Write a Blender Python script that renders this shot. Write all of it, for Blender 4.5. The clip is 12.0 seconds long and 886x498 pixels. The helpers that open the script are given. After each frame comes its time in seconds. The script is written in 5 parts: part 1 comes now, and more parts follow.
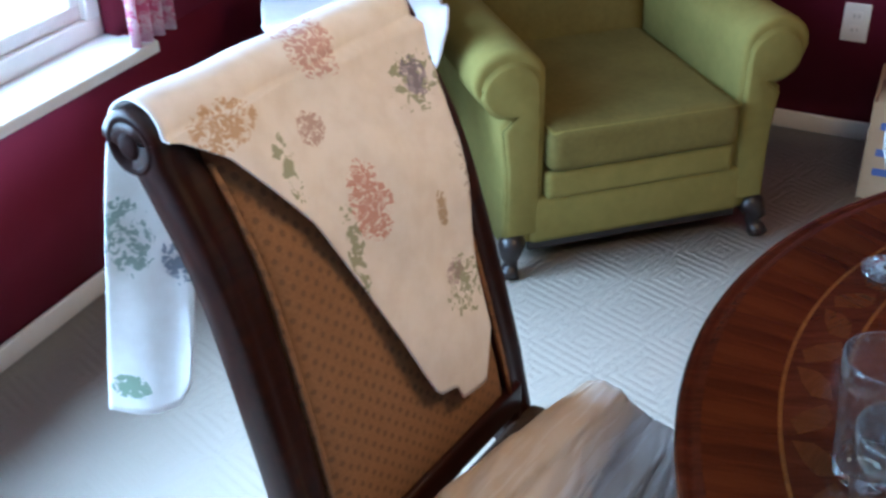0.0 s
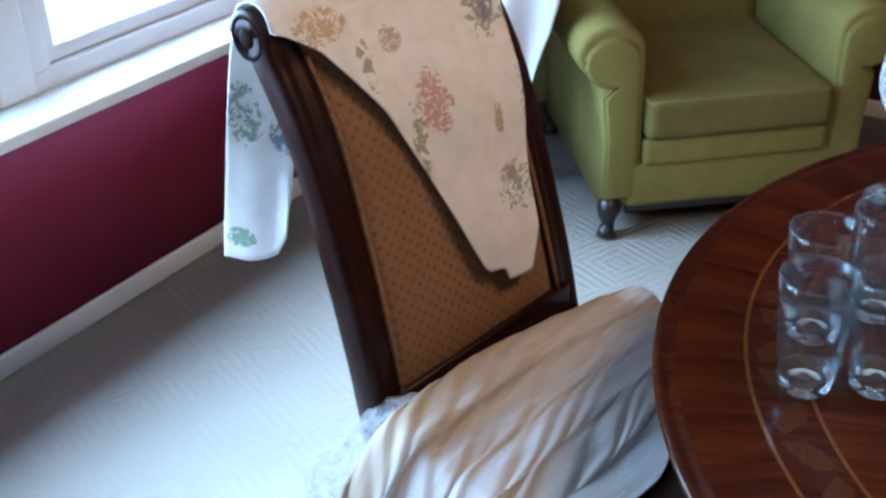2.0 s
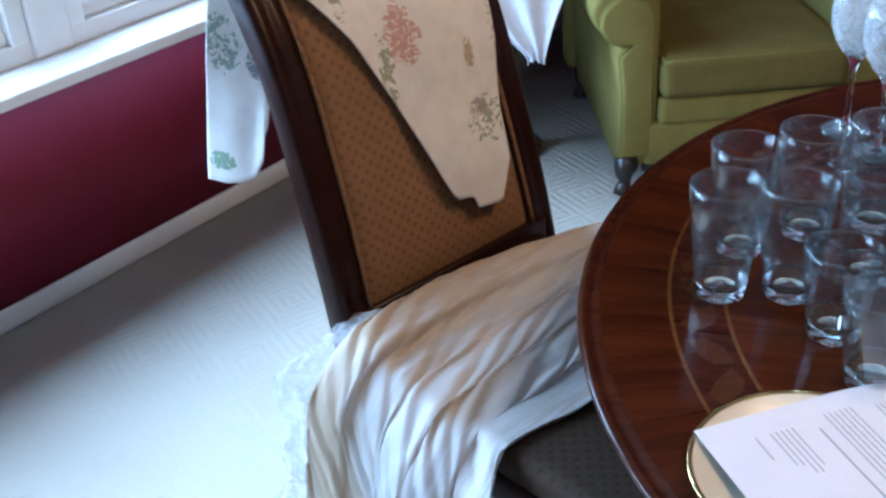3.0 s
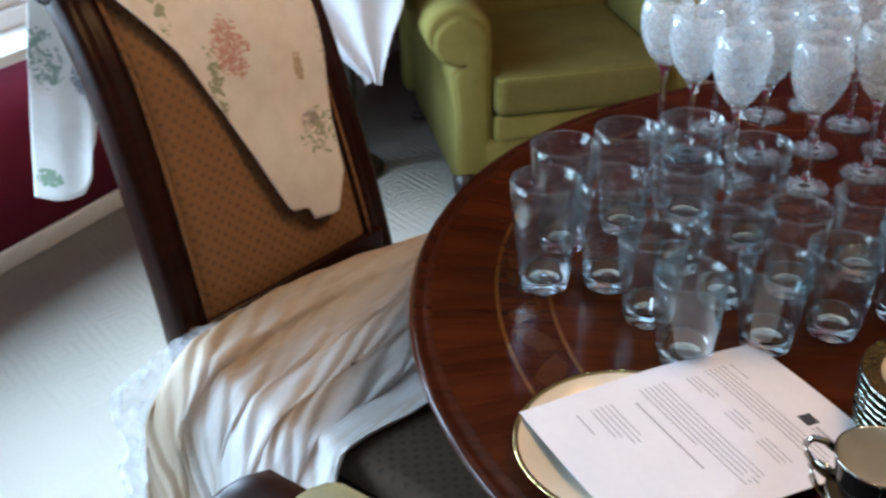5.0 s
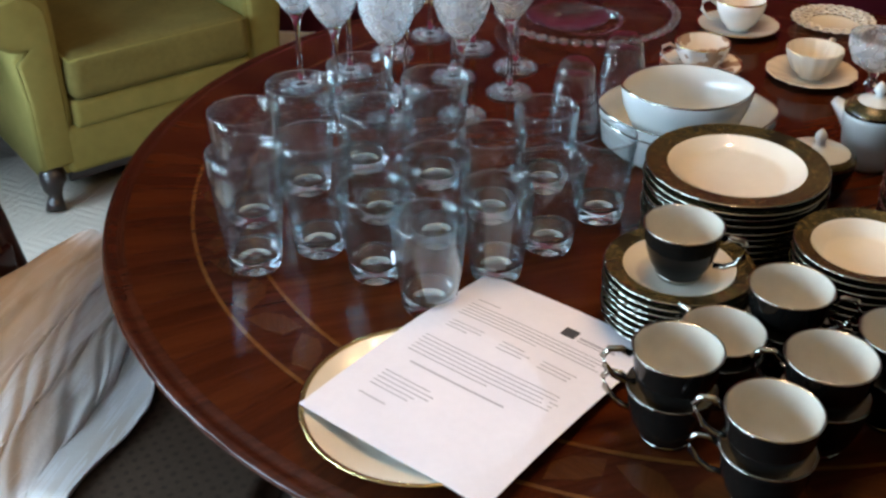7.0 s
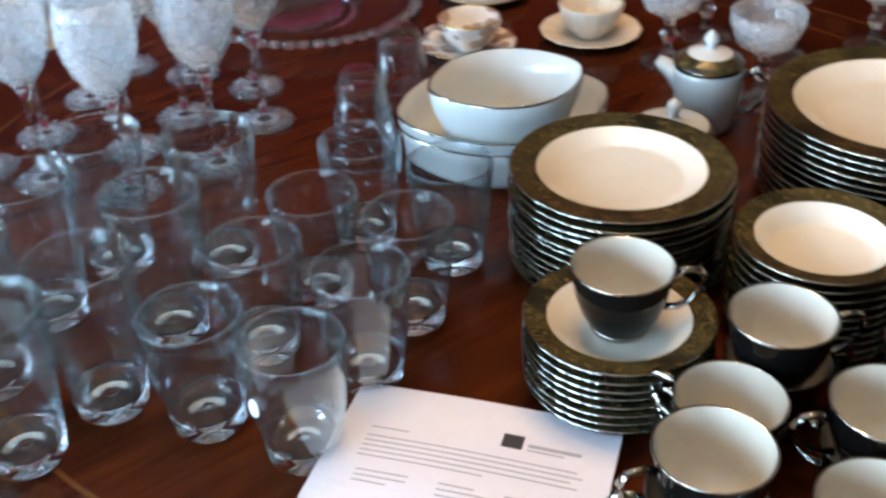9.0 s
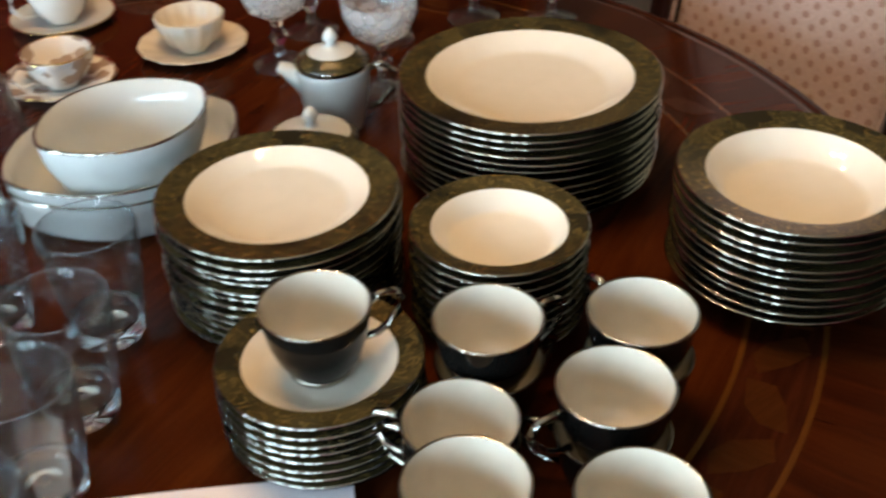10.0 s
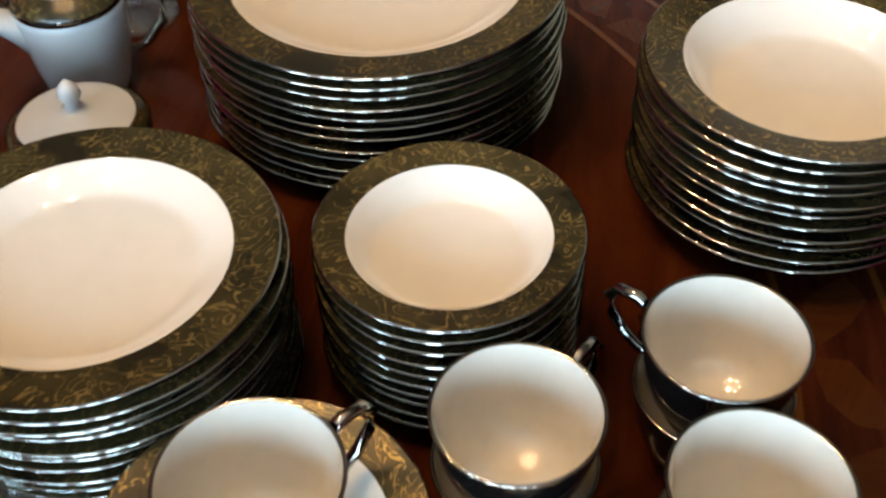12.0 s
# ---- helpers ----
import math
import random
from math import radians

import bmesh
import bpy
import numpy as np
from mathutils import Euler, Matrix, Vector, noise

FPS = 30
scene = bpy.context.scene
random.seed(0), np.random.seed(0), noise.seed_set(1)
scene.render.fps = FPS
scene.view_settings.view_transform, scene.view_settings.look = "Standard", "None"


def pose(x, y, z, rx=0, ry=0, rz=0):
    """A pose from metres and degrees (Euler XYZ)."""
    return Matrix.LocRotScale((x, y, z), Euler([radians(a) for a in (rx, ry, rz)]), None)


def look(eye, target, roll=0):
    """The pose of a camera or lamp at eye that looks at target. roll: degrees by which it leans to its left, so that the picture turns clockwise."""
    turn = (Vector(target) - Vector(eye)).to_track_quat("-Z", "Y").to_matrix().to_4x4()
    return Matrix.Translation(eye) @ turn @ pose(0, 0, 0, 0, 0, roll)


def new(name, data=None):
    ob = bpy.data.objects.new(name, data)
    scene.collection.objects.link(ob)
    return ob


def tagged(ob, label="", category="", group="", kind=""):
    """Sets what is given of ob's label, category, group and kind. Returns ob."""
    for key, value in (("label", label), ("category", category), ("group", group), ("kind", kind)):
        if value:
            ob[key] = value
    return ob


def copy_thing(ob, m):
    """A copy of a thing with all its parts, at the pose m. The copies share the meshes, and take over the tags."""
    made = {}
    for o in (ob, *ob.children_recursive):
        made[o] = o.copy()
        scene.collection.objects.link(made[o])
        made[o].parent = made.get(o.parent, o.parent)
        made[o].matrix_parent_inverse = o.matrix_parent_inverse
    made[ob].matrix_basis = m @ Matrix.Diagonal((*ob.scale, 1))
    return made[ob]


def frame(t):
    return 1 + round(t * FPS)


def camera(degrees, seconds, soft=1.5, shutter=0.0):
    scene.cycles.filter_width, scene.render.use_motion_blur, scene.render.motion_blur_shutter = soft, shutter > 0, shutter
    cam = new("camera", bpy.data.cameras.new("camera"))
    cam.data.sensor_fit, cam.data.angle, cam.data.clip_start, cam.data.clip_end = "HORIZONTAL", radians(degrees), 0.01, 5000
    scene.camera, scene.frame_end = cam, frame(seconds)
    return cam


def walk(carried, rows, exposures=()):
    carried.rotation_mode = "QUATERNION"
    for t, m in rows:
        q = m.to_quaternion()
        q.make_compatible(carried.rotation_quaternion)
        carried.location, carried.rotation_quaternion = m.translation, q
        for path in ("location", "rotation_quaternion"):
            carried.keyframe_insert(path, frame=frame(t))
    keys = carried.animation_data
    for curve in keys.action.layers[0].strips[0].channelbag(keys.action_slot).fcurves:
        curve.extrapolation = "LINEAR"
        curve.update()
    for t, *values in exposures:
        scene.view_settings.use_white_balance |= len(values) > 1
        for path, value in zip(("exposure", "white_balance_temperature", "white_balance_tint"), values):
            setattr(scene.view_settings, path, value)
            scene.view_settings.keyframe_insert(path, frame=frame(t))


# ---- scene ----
cam = camera(44.0, 12.0, soft=2.6, shutter=0.3)
PATH = [
    (0, (0.146, 0.128, 1.553), (0.017, 1.828, 0.508), -1.3),
    (0.5, (0.152, 0.043, 1.558), (-0.089, 1.753, 0.548), -1.0),
    (1, (0.186, -0.094, 1.55), (-0.07, 1.618, 0.549), -0.3),
    (1.5, (0.242, -0.155, 1.561), (0.03, 1.566, 0.565), 0.2),
    (2, (0.336, -0.2, 1.557), (-0.081, 1.475, 0.546), -2.5),
    (2.5, (0.462, -0.249, 1.541), (-0.049, 1.397, 0.528), -3.0),
    (2.7, (0.506, -0.265, 1.527), (-0.044, 1.36, 0.499), -4.3),
    (4.3, (0.5805, -0.3301, 1.4935), (-0.0166, 1.3240, 0.5408), -2.2),
    (4.5, (0.5952, -0.3336, 1.4899), (0.0118, 1.3233, 0.5337), -2.72),
    (5, (0.5736, -0.3209, 1.4908), (0.2706, 1.3957, 0.5104), -1.71),
    (5.5, (0.4937, -0.3152, 1.4872), (0.3501, 1.3980, 0.4653), -1.58),
    (6, (0.4311, -0.3076, 1.4841), (0.4868, 1.4030, 0.4493), -0.57),
    (6.5, (0.4033, -0.2865, 1.4637), (0.7467, 1.3909, 0.4300), -1.18),
    (6.7, (0.3805, -0.2728, 1.4620), (0.8411, 1.3727, 0.4226), 0.56),
    (8.3, (0.445, 0.036, 1.413), (0.97, 1.634, 0.331), -2.1),
    (8.5, (0.44, 0.058, 1.388), (1.015, 1.647, 0.319), -1.8),
    (9, (0.358, 0.157, 1.38), (1.382, 1.466, 0.268), -2.6),
    (9.5, (0.316, 0.206, 1.383), (1.605, 1.237, 0.253), -1.4),
    (10, (0.4, 0.25, 1.369), (1.841, 1.023, 0.216), -1.7),
    (10.5, (0.466, 0.275, 1.352), (1.972, 0.852, 0.169), -1.8),
    (11, (0.482, 0.325, 1.345), (2.004, 0.815, 0.142), -1.7),
    (11.5, (0.528, 0.448, 1.33), (2.016, 0.757, 0.03), -3.0),
    (12, (0.658, 0.509, 1.276), (2.064, 0.705, -0.131), -1.3),
]
walk(cam, [(t, look(eye, target, roll)) for t, eye, target, roll in PATH],
     [(0.0, -0.20, 5350, 10), (2.7, -0.46, 5250, 10), (4.4, -0.47, 5650, 10), (5.0, -0.48, 6150, 10), (6.0, -0.40, 6400, 10), (6.7, -0.40, 6400, 10), (8.3, -0.06, 6050, 10), (9.2, -0.16, 6000, 10), (9.6, -0.24, 6400, 10), (10.2, -0.28, 7050, 10), (12.0, -0.20, 6250, 10)])


# ---- world and light ----
world = bpy.data.worlds.new("sky")
scene.world = world
world.use_nodes = True
wn = world.node_tree
sky = wn.nodes.new("ShaderNodeTexSky")
sky.sky_type = "NISHITA"
sky.sun_disc = False
sky.sun_elevation = radians(56)
sky.sun_rotation = radians(-67.4)
wn.links.new(sky.outputs[0], wn.nodes["Background"].inputs[0])
wn.nodes["Background"].inputs[1].default_value = 0.15

ROOM = pose(-1.0, 1.93, 0, 0, 0, -22.6)     # local x into the room from the window wall, local y along it
WIN = ROOM @ pose(-0.095, 0, 0, 0, 0, 1.5)   # the window wall itself
T = 0.76                                     # table top
TC = Vector((1.0805, 0.947, 0))              # table centre
TR = 0.765


def lamp(name, kind, m, power, color, **kw):
    data = bpy.data.lights.new(name, kind)
    data.energy, data.color = power, color
    if kind == "AREA":
        data.shape, data.size, data.size_y = "RECTANGLE", kw["size"], kw["size_y"]
    if kind == "POINT":
        data.shadow_soft_size = kw["radius"]
    ob = new(name, data)
    ob.matrix_world = m
    return ob


# hazy sun high over the window side
sun_data = bpy.data.lights.new("sun", "SUN")
sun_data.energy, sun_data.angle, sun_data.color = 1.35, radians(38), (0.80, 0.91, 1.0)
sun = new("sun", sun_data)
sun.matrix_world = ROOM @ pose(-4, 0, 6, 0, -34, 0)

# daylight of the two window openings, looking into the room
for ly in (0.31, -0.59, -1.45, -2.1, -2.8):
    lamp("window_daylight", "AREA", WIN @ pose(-0.16, ly, 1.34, 0, -90, 0), 88, (0.58, 0.80, 1.0), size=1.3, size_y=0.68)

# ---- materials ----


def material(name, color=(0.5, 0.5, 0.5), rough=0.5, metal=0.0, spec=0.5, coat=0.0):
    m = bpy.data.materials.new(name)
    m.use_nodes = True
    b = m.node_tree.nodes["Principled BSDF"]
    b.inputs["Base Color"].default_value = (*color, 1)
    b.inputs["Roughness"].default_value = rough
    b.inputs["Metallic"].default_value = metal
    b.inputs["Specular IOR Level"].default_value = spec
    b.inputs["Coat Weight"].default_value = coat
    b.inputs["Coat Roughness"].default_value = 0.03
    return m, m.node_tree, b


def node(tree, kind, **kw):
    n = tree.nodes.new(kind)
    for k, v in kw.items():
        if k in n.inputs:
            n.inputs[k].default_value = v
    return n


def coords(tree, scale=(1, 1, 1), rot=(0, 0, 0), loc=(0, 0, 0), which="Object"):
    tc = tree.nodes.new("ShaderNodeTexCoord")
    mp = tree.nodes.new("ShaderNodeMapping")
    mp.inputs["Scale"].default_value = scale
    mp.inputs["Rotation"].default_value = [radians(a) for a in rot]
    mp.inputs["Location"].default_value = loc
    tree.links.new(tc.outputs[which], mp.inputs["Vector"])
    return mp.outputs["Vector"]


def ramp(tree, fac, stops):
    r = tree.nodes.new("ShaderNodeValToRGB")
    e = r.color_ramp.elements
    while len(e) < len(stops):
        e.new(0.5)
    for el, (p, c) in zip(e, stops):
        el.position, el.color = p, (*c, 1)
    tree.links.new(fac, r.inputs[0])
    return r.outputs[0]


def noise_tex(tree, vec, scale, detail=4.0, rough=0.55, distort=0.0):
    n = node(tree, "ShaderNodeTexNoise", Scale=scale, Detail=detail, Roughness=rough, Distortion=distort)
    tree.links.new(vec, n.inputs["Vector"])
    return n.outputs["Fac"]


def voronoi(tree, vec, scale, feature="F1", randomness=1.0):
    n = node(tree, "ShaderNodeTexVoronoi", Scale=scale, Randomness=randomness)
    n.feature = feature
    tree.links.new(vec, n.inputs["Vector"])
    return n.outputs["Distance"]


def mathn(tree, op, a, b=None, c=None, clamp=False):
    n = tree.nodes.new("ShaderNodeMath")
    n.operation, n.use_clamp = op, clamp
    for i, v in enumerate((a, b, c)):
        if v is None:
            continue
        if isinstance(v, (int, float)):
            n.inputs[i].default_value = v
        else:
            tree.links.new(v, n.inputs[i])
    return n.outputs[0]


def mix(tree, fac, a, b, blend="MIX"):
    n = tree.nodes.new("ShaderNodeMix")
    n.data_type, n.blend_type = "RGBA", blend
    for sock, v in ((n.inputs[0], fac), (n.inputs[6], a), (n.inputs[7], b)):
        if isinstance(v, (int, float)):
            sock.default_value = v
        elif isinstance(v, tuple):
            sock.default_value = (*v, 1)
        else:
            tree.links.new(v, sock)
    return n.outputs[2]


def bump(tree, b, height, strength=0.3, dist=0.002):
    n = node(tree, "ShaderNodeBump", Strength=strength, Distance=dist)
    tree.links.new(height, n.inputs["Height"])
    tree.links.new(n.outputs[0], b.inputs["Normal"])


def varied(name, dark, light, scale, rough=0.5, bumpy=0.2, bscale=None, metal=0.0, coat=0.0, dist=0.001, spec=0.5, stretch=(1, 1, 1)):
    """A surface whose colour drifts at two scales, with a fine relief."""
    m, t, b = material(name, light, rough, metal, spec, coat)
    v = coords(t, stretch)
    f = mathn(t, "ADD", mathn(t, "MULTIPLY", noise_tex(t, v, scale, 5), 0.65), mathn(t, "MULTIPLY", noise_tex(t, v, scale * 9, 3), 0.35))
    t.links.new(ramp(t, f, [(0.32, dark), (0.68, light)]), b.inputs["Base Color"])
    if bumpy:
        bump(t, b, noise_tex(t, v, bscale or scale * 30, 3), bumpy, dist)
    return m


def wood(name, dark, mid, light, rough=0.25, coat=0.3, scale=1.0, rot=(0, 0, 0), spec=0.5):
    m, t, b = material(name, mid, rough, spec=spec, coat=coat)
    v = coords(t, (2.2 * scale, 16 * scale, 16 * scale), rot)
    n1 = noise_tex(t, v, 1.6, 8, 0.62, 1.4)
    v2 = coords(t, (8 * scale, 130 * scale, 130 * scale), rot)
    f = mathn(t, "ADD", mathn(t, "MULTIPLY", n1, 0.75), mathn(t, "MULTIPLY", noise_tex(t, v2, 1.0, 3), 0.25))
    t.links.new(ramp(t, f, [(0.3, dark), (0.5, mid), (0.72, light)]), b.inputs["Base Color"])
    bump(t, b, f, 0.06, 0.001)
    return m


WALL = varied("burgundy_wall_paint", (0.145, 0.012, 0.030), (0.185, 0.016, 0.038), 1.5, 0.6, 0.12, 180, spec=0.2)
WHITE_PAINT = varied("white_gloss_paint", (0.74, 0.74, 0.72), (0.82, 0.82, 0.80), 3.0, 0.35, 0.05)
# the ceiling is out of view; its dark grey holds back bounced light
CEILING = varied("ceiling_darkened", (0.24, 0.22, 0.19), (0.29, 0.27, 0.23), 2.0, 0.9, 0.3, 90)
CREAM_WALL = varied("cream_wall_paint", (0.46, 0.39, 0.27), (0.53, 0.45, 0.32), 1.4, 0.7, 0.1)
MAHOGANY = wood("table_mahogany", (0.024, 0.005, 0.002), (0.044, 0.0098, 0.003), (0.070, 0.017, 0.0045), 0.13, 0.0, 1.0, spec=0.13)
MAHOGANY_RIM = wood("table_rim_mahogany", (0.020, 0.005, 0.003), (0.036, 0.009, 0.004), (0.056, 0.014, 0.006), 0.15, 0.03, 1.5, spec=0.16)
MAHOGANY_FIELD = wood("table_field_mahogany", (0.022, 0.005, 0.002), (0.047, 0.0105, 0.003), (0.080, 0.020, 0.0048), 0.13, 0.0, 0.8, (0, 0, 35), spec=0.13)
INLAY = wood("satinwood_inlay", (0.036, 0.011, 0.003), (0.056, 0.017, 0.005), (0.080, 0.027, 0.007), 0.2, 0.1, 2.0, spec=0.3)
INLAY_LINE = wood("boxwood_string", (0.075, 0.026, 0.006), (0.10, 0.036, 0.008), (0.13, 0.048, 0.011), 0.2, 0.3, 2.0)
CHAIR_WOOD = wood("chair_mahogany", (0.007, 0.002, 0.0015), (0.017, 0.0045, 0.0025), (0.032, 0.008, 0.004), 0.34, 0.05, 1.2, (0, 90, 0), spec=0.22)
CARVED_WOOD = wood("carved_mahogany", (0.006, 0.002, 0.0015), (0.013, 0.004, 0.003), (0.026, 0.007, 0.004), 0.6, 0.0, 2.0, spec=0.03)
DARK_WOOD = wood("ebonised_wood", (0.006, 0.004, 0.004), (0.015, 0.010, 0.009), (0.03, 0.018, 0.014), 0.35, 0.2, 1.2)
CHROME = material("silver_lustre", (0.36, 0.34, 0.29), 0.08, 1.0)[0]
GOLD = material("gold_gilding", (0.80, 0.58, 0.25), 0.18, 1.0)[0]
GILT = varied("pale_gilt_wood", (0.30, 0.22, 0.09), (0.42, 0.33, 0.16), 8, 0.45, 0.2, 60)
BRASS = material("aged_brass", (0.45, 0.30, 0.10), 0.3, 1.0)[0]
CHINA = varied("cream_glazed_china", (0.67, 0.635, 0.54), (0.73, 0.695, 0.60), 6.0, 0.06, 0.0, coat=0.7)
# cream china toned down: the shade inside the cups is in this colour
CUP_CHINA_SHADED = varied("shaded_cream_cup_glaze", (0.54, 0.505, 0.42), (0.61, 0.575, 0.485), 14.0, 0.04, 0.0, coat=1.0, spec=0.7)
WHITE_CHINA = varied("white_glazed_china", (0.54, 0.57, 0.55), (0.60, 0.63, 0.61), 6.0, 0.14, 0.0, coat=0.3)
IVORY_CHINA = varied("ivory_glazed_china", (0.66, 0.62, 0.52), (0.72, 0.68, 0.58), 8.0, 0.2, 0.0, coat=0.2)
BLACK_CHINA = varied("black_glazed_china", (0.003, 0.003, 0.003), (0.006, 0.005, 0.004), 20, 0.06, 0.0, coat=0.0, spec=0.14)
PAPER = varied("printer_paper", (0.68, 0.67, 0.73), (0.74, 0.73, 0.79), 12, 0.8, 0.05)
INK = material("grey_ink", (0.36, 0.36, 0.41), 0.8)[0]
PRINT_BLACK = material("black_ink", (0.03, 0.03, 0.04), 0.7)[0]
LINEN = varied("white_cotton", (0.66, 0.67, 0.72), (0.78, 0.78, 0.82), 7, 0.9, 0.4, 420, dist=0.0006)
CARDBOARD = varied("brown_cardboard", (0.36, 0.25, 0.15), (0.44, 0.31, 0.19), 4, 0.85, 0.15)
BLUE_PRINT = varied("blue_carton_print", (0.06, 0.10, 0.28), (0.08, 0.13, 0.34), 9, 0.7, 0.0)
PLASTIC = material("white_plastic", (0.74, 0.72, 0.68), 0.4)[0]
SLOT = material("dark_slot", (0.02, 0.02, 0.02), 0.6)[0]
BLACK_BAG = varied("black_nylon", (0.008, 0.008, 0.010), (0.02, 0.02, 0.022), 9, 0.55, 0.4, 200)
OLIVE = varied("olive_canvas", (0.035, 0.035, 0.010), (0.06, 0.06, 0.018), 6, 0.8, 0.2)
MIRROR = material("mirror_silver", (0.82, 0.84, 0.84), 0.02, 1.0)[0]


def make_band():
    """The patterned rim of the dinner service: black-green ground with worn gold paisley."""
    m, t, b = material("black_gold_paisley", (0.02, 0.02, 0.02), 0.22, coat=0.06, spec=0.35)
    v = coords(t)
    d1 = noise_tex(t, v, 46, 2, 0.5, 2.4)
    ring = mathn(t, "ABSOLUTE", mathn(t, "SUBTRACT", mathn(t, "FRACT", mathn(t, "MULTIPLY", d1, 5.0)), 0.5))
    thin = mathn(t, "LESS_THAN", ring, 0.065)
    wear = noise_tex(t, v, 25, 3)
    gold = mathn(t, "MULTIPLY", thin, mathn(t, "GREATER_THAN", wear, 0.42))
    base = ramp(t, wear, [(0.3, (0.012, 0.010, 0.006)), (0.7, (0.050, 0.040, 0.016))])
    t.links.new(mix(t, gold, base, (0.42, 0.30, 0.10)), b.inputs["Base Color"])
    t.links.new(mathn(t, "MULTIPLY", gold, 0.7), b.inputs["Metallic"])
    bump(t, b, ring, 0.1, 0.0005)
    return m


BAND = make_band()


def make_upholstery(name, ground, ground2, spot, spacing, fine=900, flat=False):
    """Woven seat cover with small rosettes in staggered rows."""
    m, t, b = material(name, ground, 0.85, spec=0.25)
    v = coords(t, (1, 1, 1))
    vr = coords(t, (1, 1, 0.0), (0, 0, 45)) if flat else coords(t, (1, 0.0, 1), (0, 45, 0))
    d = voronoi(t, vr, spacing, randomness=0.12)
    spots = mathn(t, "LESS_THAN", mathn(t, "ADD", d, mathn(t, "MULTIPLY", noise_tex(t, v, 260, 2), 0.30)), 0.40)
    big = noise_tex(t, v, 5, 4)
    fineg = noise_tex(t, v, 260, 2)
    base = mix(t, mathn(t, "MULTIPLY", fineg, 0.8), ramp(t, big, [(0.3, ground), (0.7, ground2)]), tuple(c * 0.55 for c in ground))
    t.links.new(mix(t, spots, base, spot), b.inputs["Base Color"])
    bump(t, b, mathn(t, "ADD", noise_tex(t, v, fine, 2), spots), 0.4, 0.0008)
    return m


TAN_FABRIC = make_upholstery("tan_rosette_fabric", (0.27, 0.142, 0.068), (0.33, 0.178, 0.09), (0.165, 0.092, 0.05), 62)
# the tan fabric again for seats, darkened to carry the shade they lie in
TAN_SEAT_SHADED = make_upholstery("tan_rosette_shaded_seat", (0.050, 0.030, 0.018), (0.066, 0.040, 0.024), (0.03, 0.018, 0.011), 60, flat=True)
PINK_FABRIC = make_upholstery("faded_rosette_fabric", (0.50, 0.38, 0.33), (0.58, 0.46, 0.42), (0.32, 0.21, 0.17), 46)
GOLD_FABRIC = varied("olive_gold_damask", (0.10, 0.075, 0.020), (0.17, 0.13, 0.040), 40, 0.8, 0.4, 300)
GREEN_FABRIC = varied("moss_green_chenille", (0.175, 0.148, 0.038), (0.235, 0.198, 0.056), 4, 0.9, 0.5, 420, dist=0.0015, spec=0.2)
# same chenille, with the shade on seat and backrest put into its colour
GREEN_SHADED = varied("shaded_moss_chenille", (0.120, 0.096, 0.025), (0.175, 0.142, 0.042), 7, 0.9, 0.5, 420, dist=0.0015, spec=0.2)


def make_silk():
    m, t, b = material("cream_striped_sateen", (0.6, 0.5, 0.4), 0.40, spec=0.5)
    v = coords(t)
    sep = t.nodes.new("ShaderNodeSeparateXYZ")
    t.links.new(v, sep.inputs[0])
    stripe = noise_tex(t, coords(t, (4, 26, 3), (0, 0, 28)), 1.0, 2)
    c = ramp(t, stripe, [(0.3, (0.62, 0.56, 0.50)), (0.5, (0.71, 0.69, 0.67)), (0.7, (0.66, 0.67, 0.70))])
    c = mix(t, 0.25, c, ramp(t, noise_tex(t, v, 9, 4), [(0.3, (0.56, 0.48, 0.39)), (0.7, (0.70, 0.69, 0.68))]))
    fine = noise_tex(t, coords(t, (7, 95, 7), (0, 0, 24)), 1.0, 2)
    c = mix(t, mathn(t, "MULTIPLY", mathn(t, "GREATER_THAN", fine, 0.56), 0.55), c, (0.80, 0.81, 0.83))
    # warm lamplight painted as ochre on the part nearest the chair back
    lamp_tint = mathn(t, "ADD", mathn(t, "MULTIPLY", mathn(t, "ADD", sep.outputs[1], 0.155), 16.0), mathn(t, "MULTIPLY", mathn(t, "SUBTRACT", noise_tex(t, v, 14, 3), 0.5), 1.2), clamp=True)
    t.links.new(mix(t, mathn(t, "MULTIPLY", lamp_tint, 0.62), c, (0.58, 0.40, 0.19)), b.inputs["Base Color"])
    b.inputs["Sheen Weight"].default_value = 0.25
    bump(t, b, noise_tex(t, coords(t, (6, 6, 6)), 12, 5), 0.3, 0.003)
    return m


SILK = make_silk()


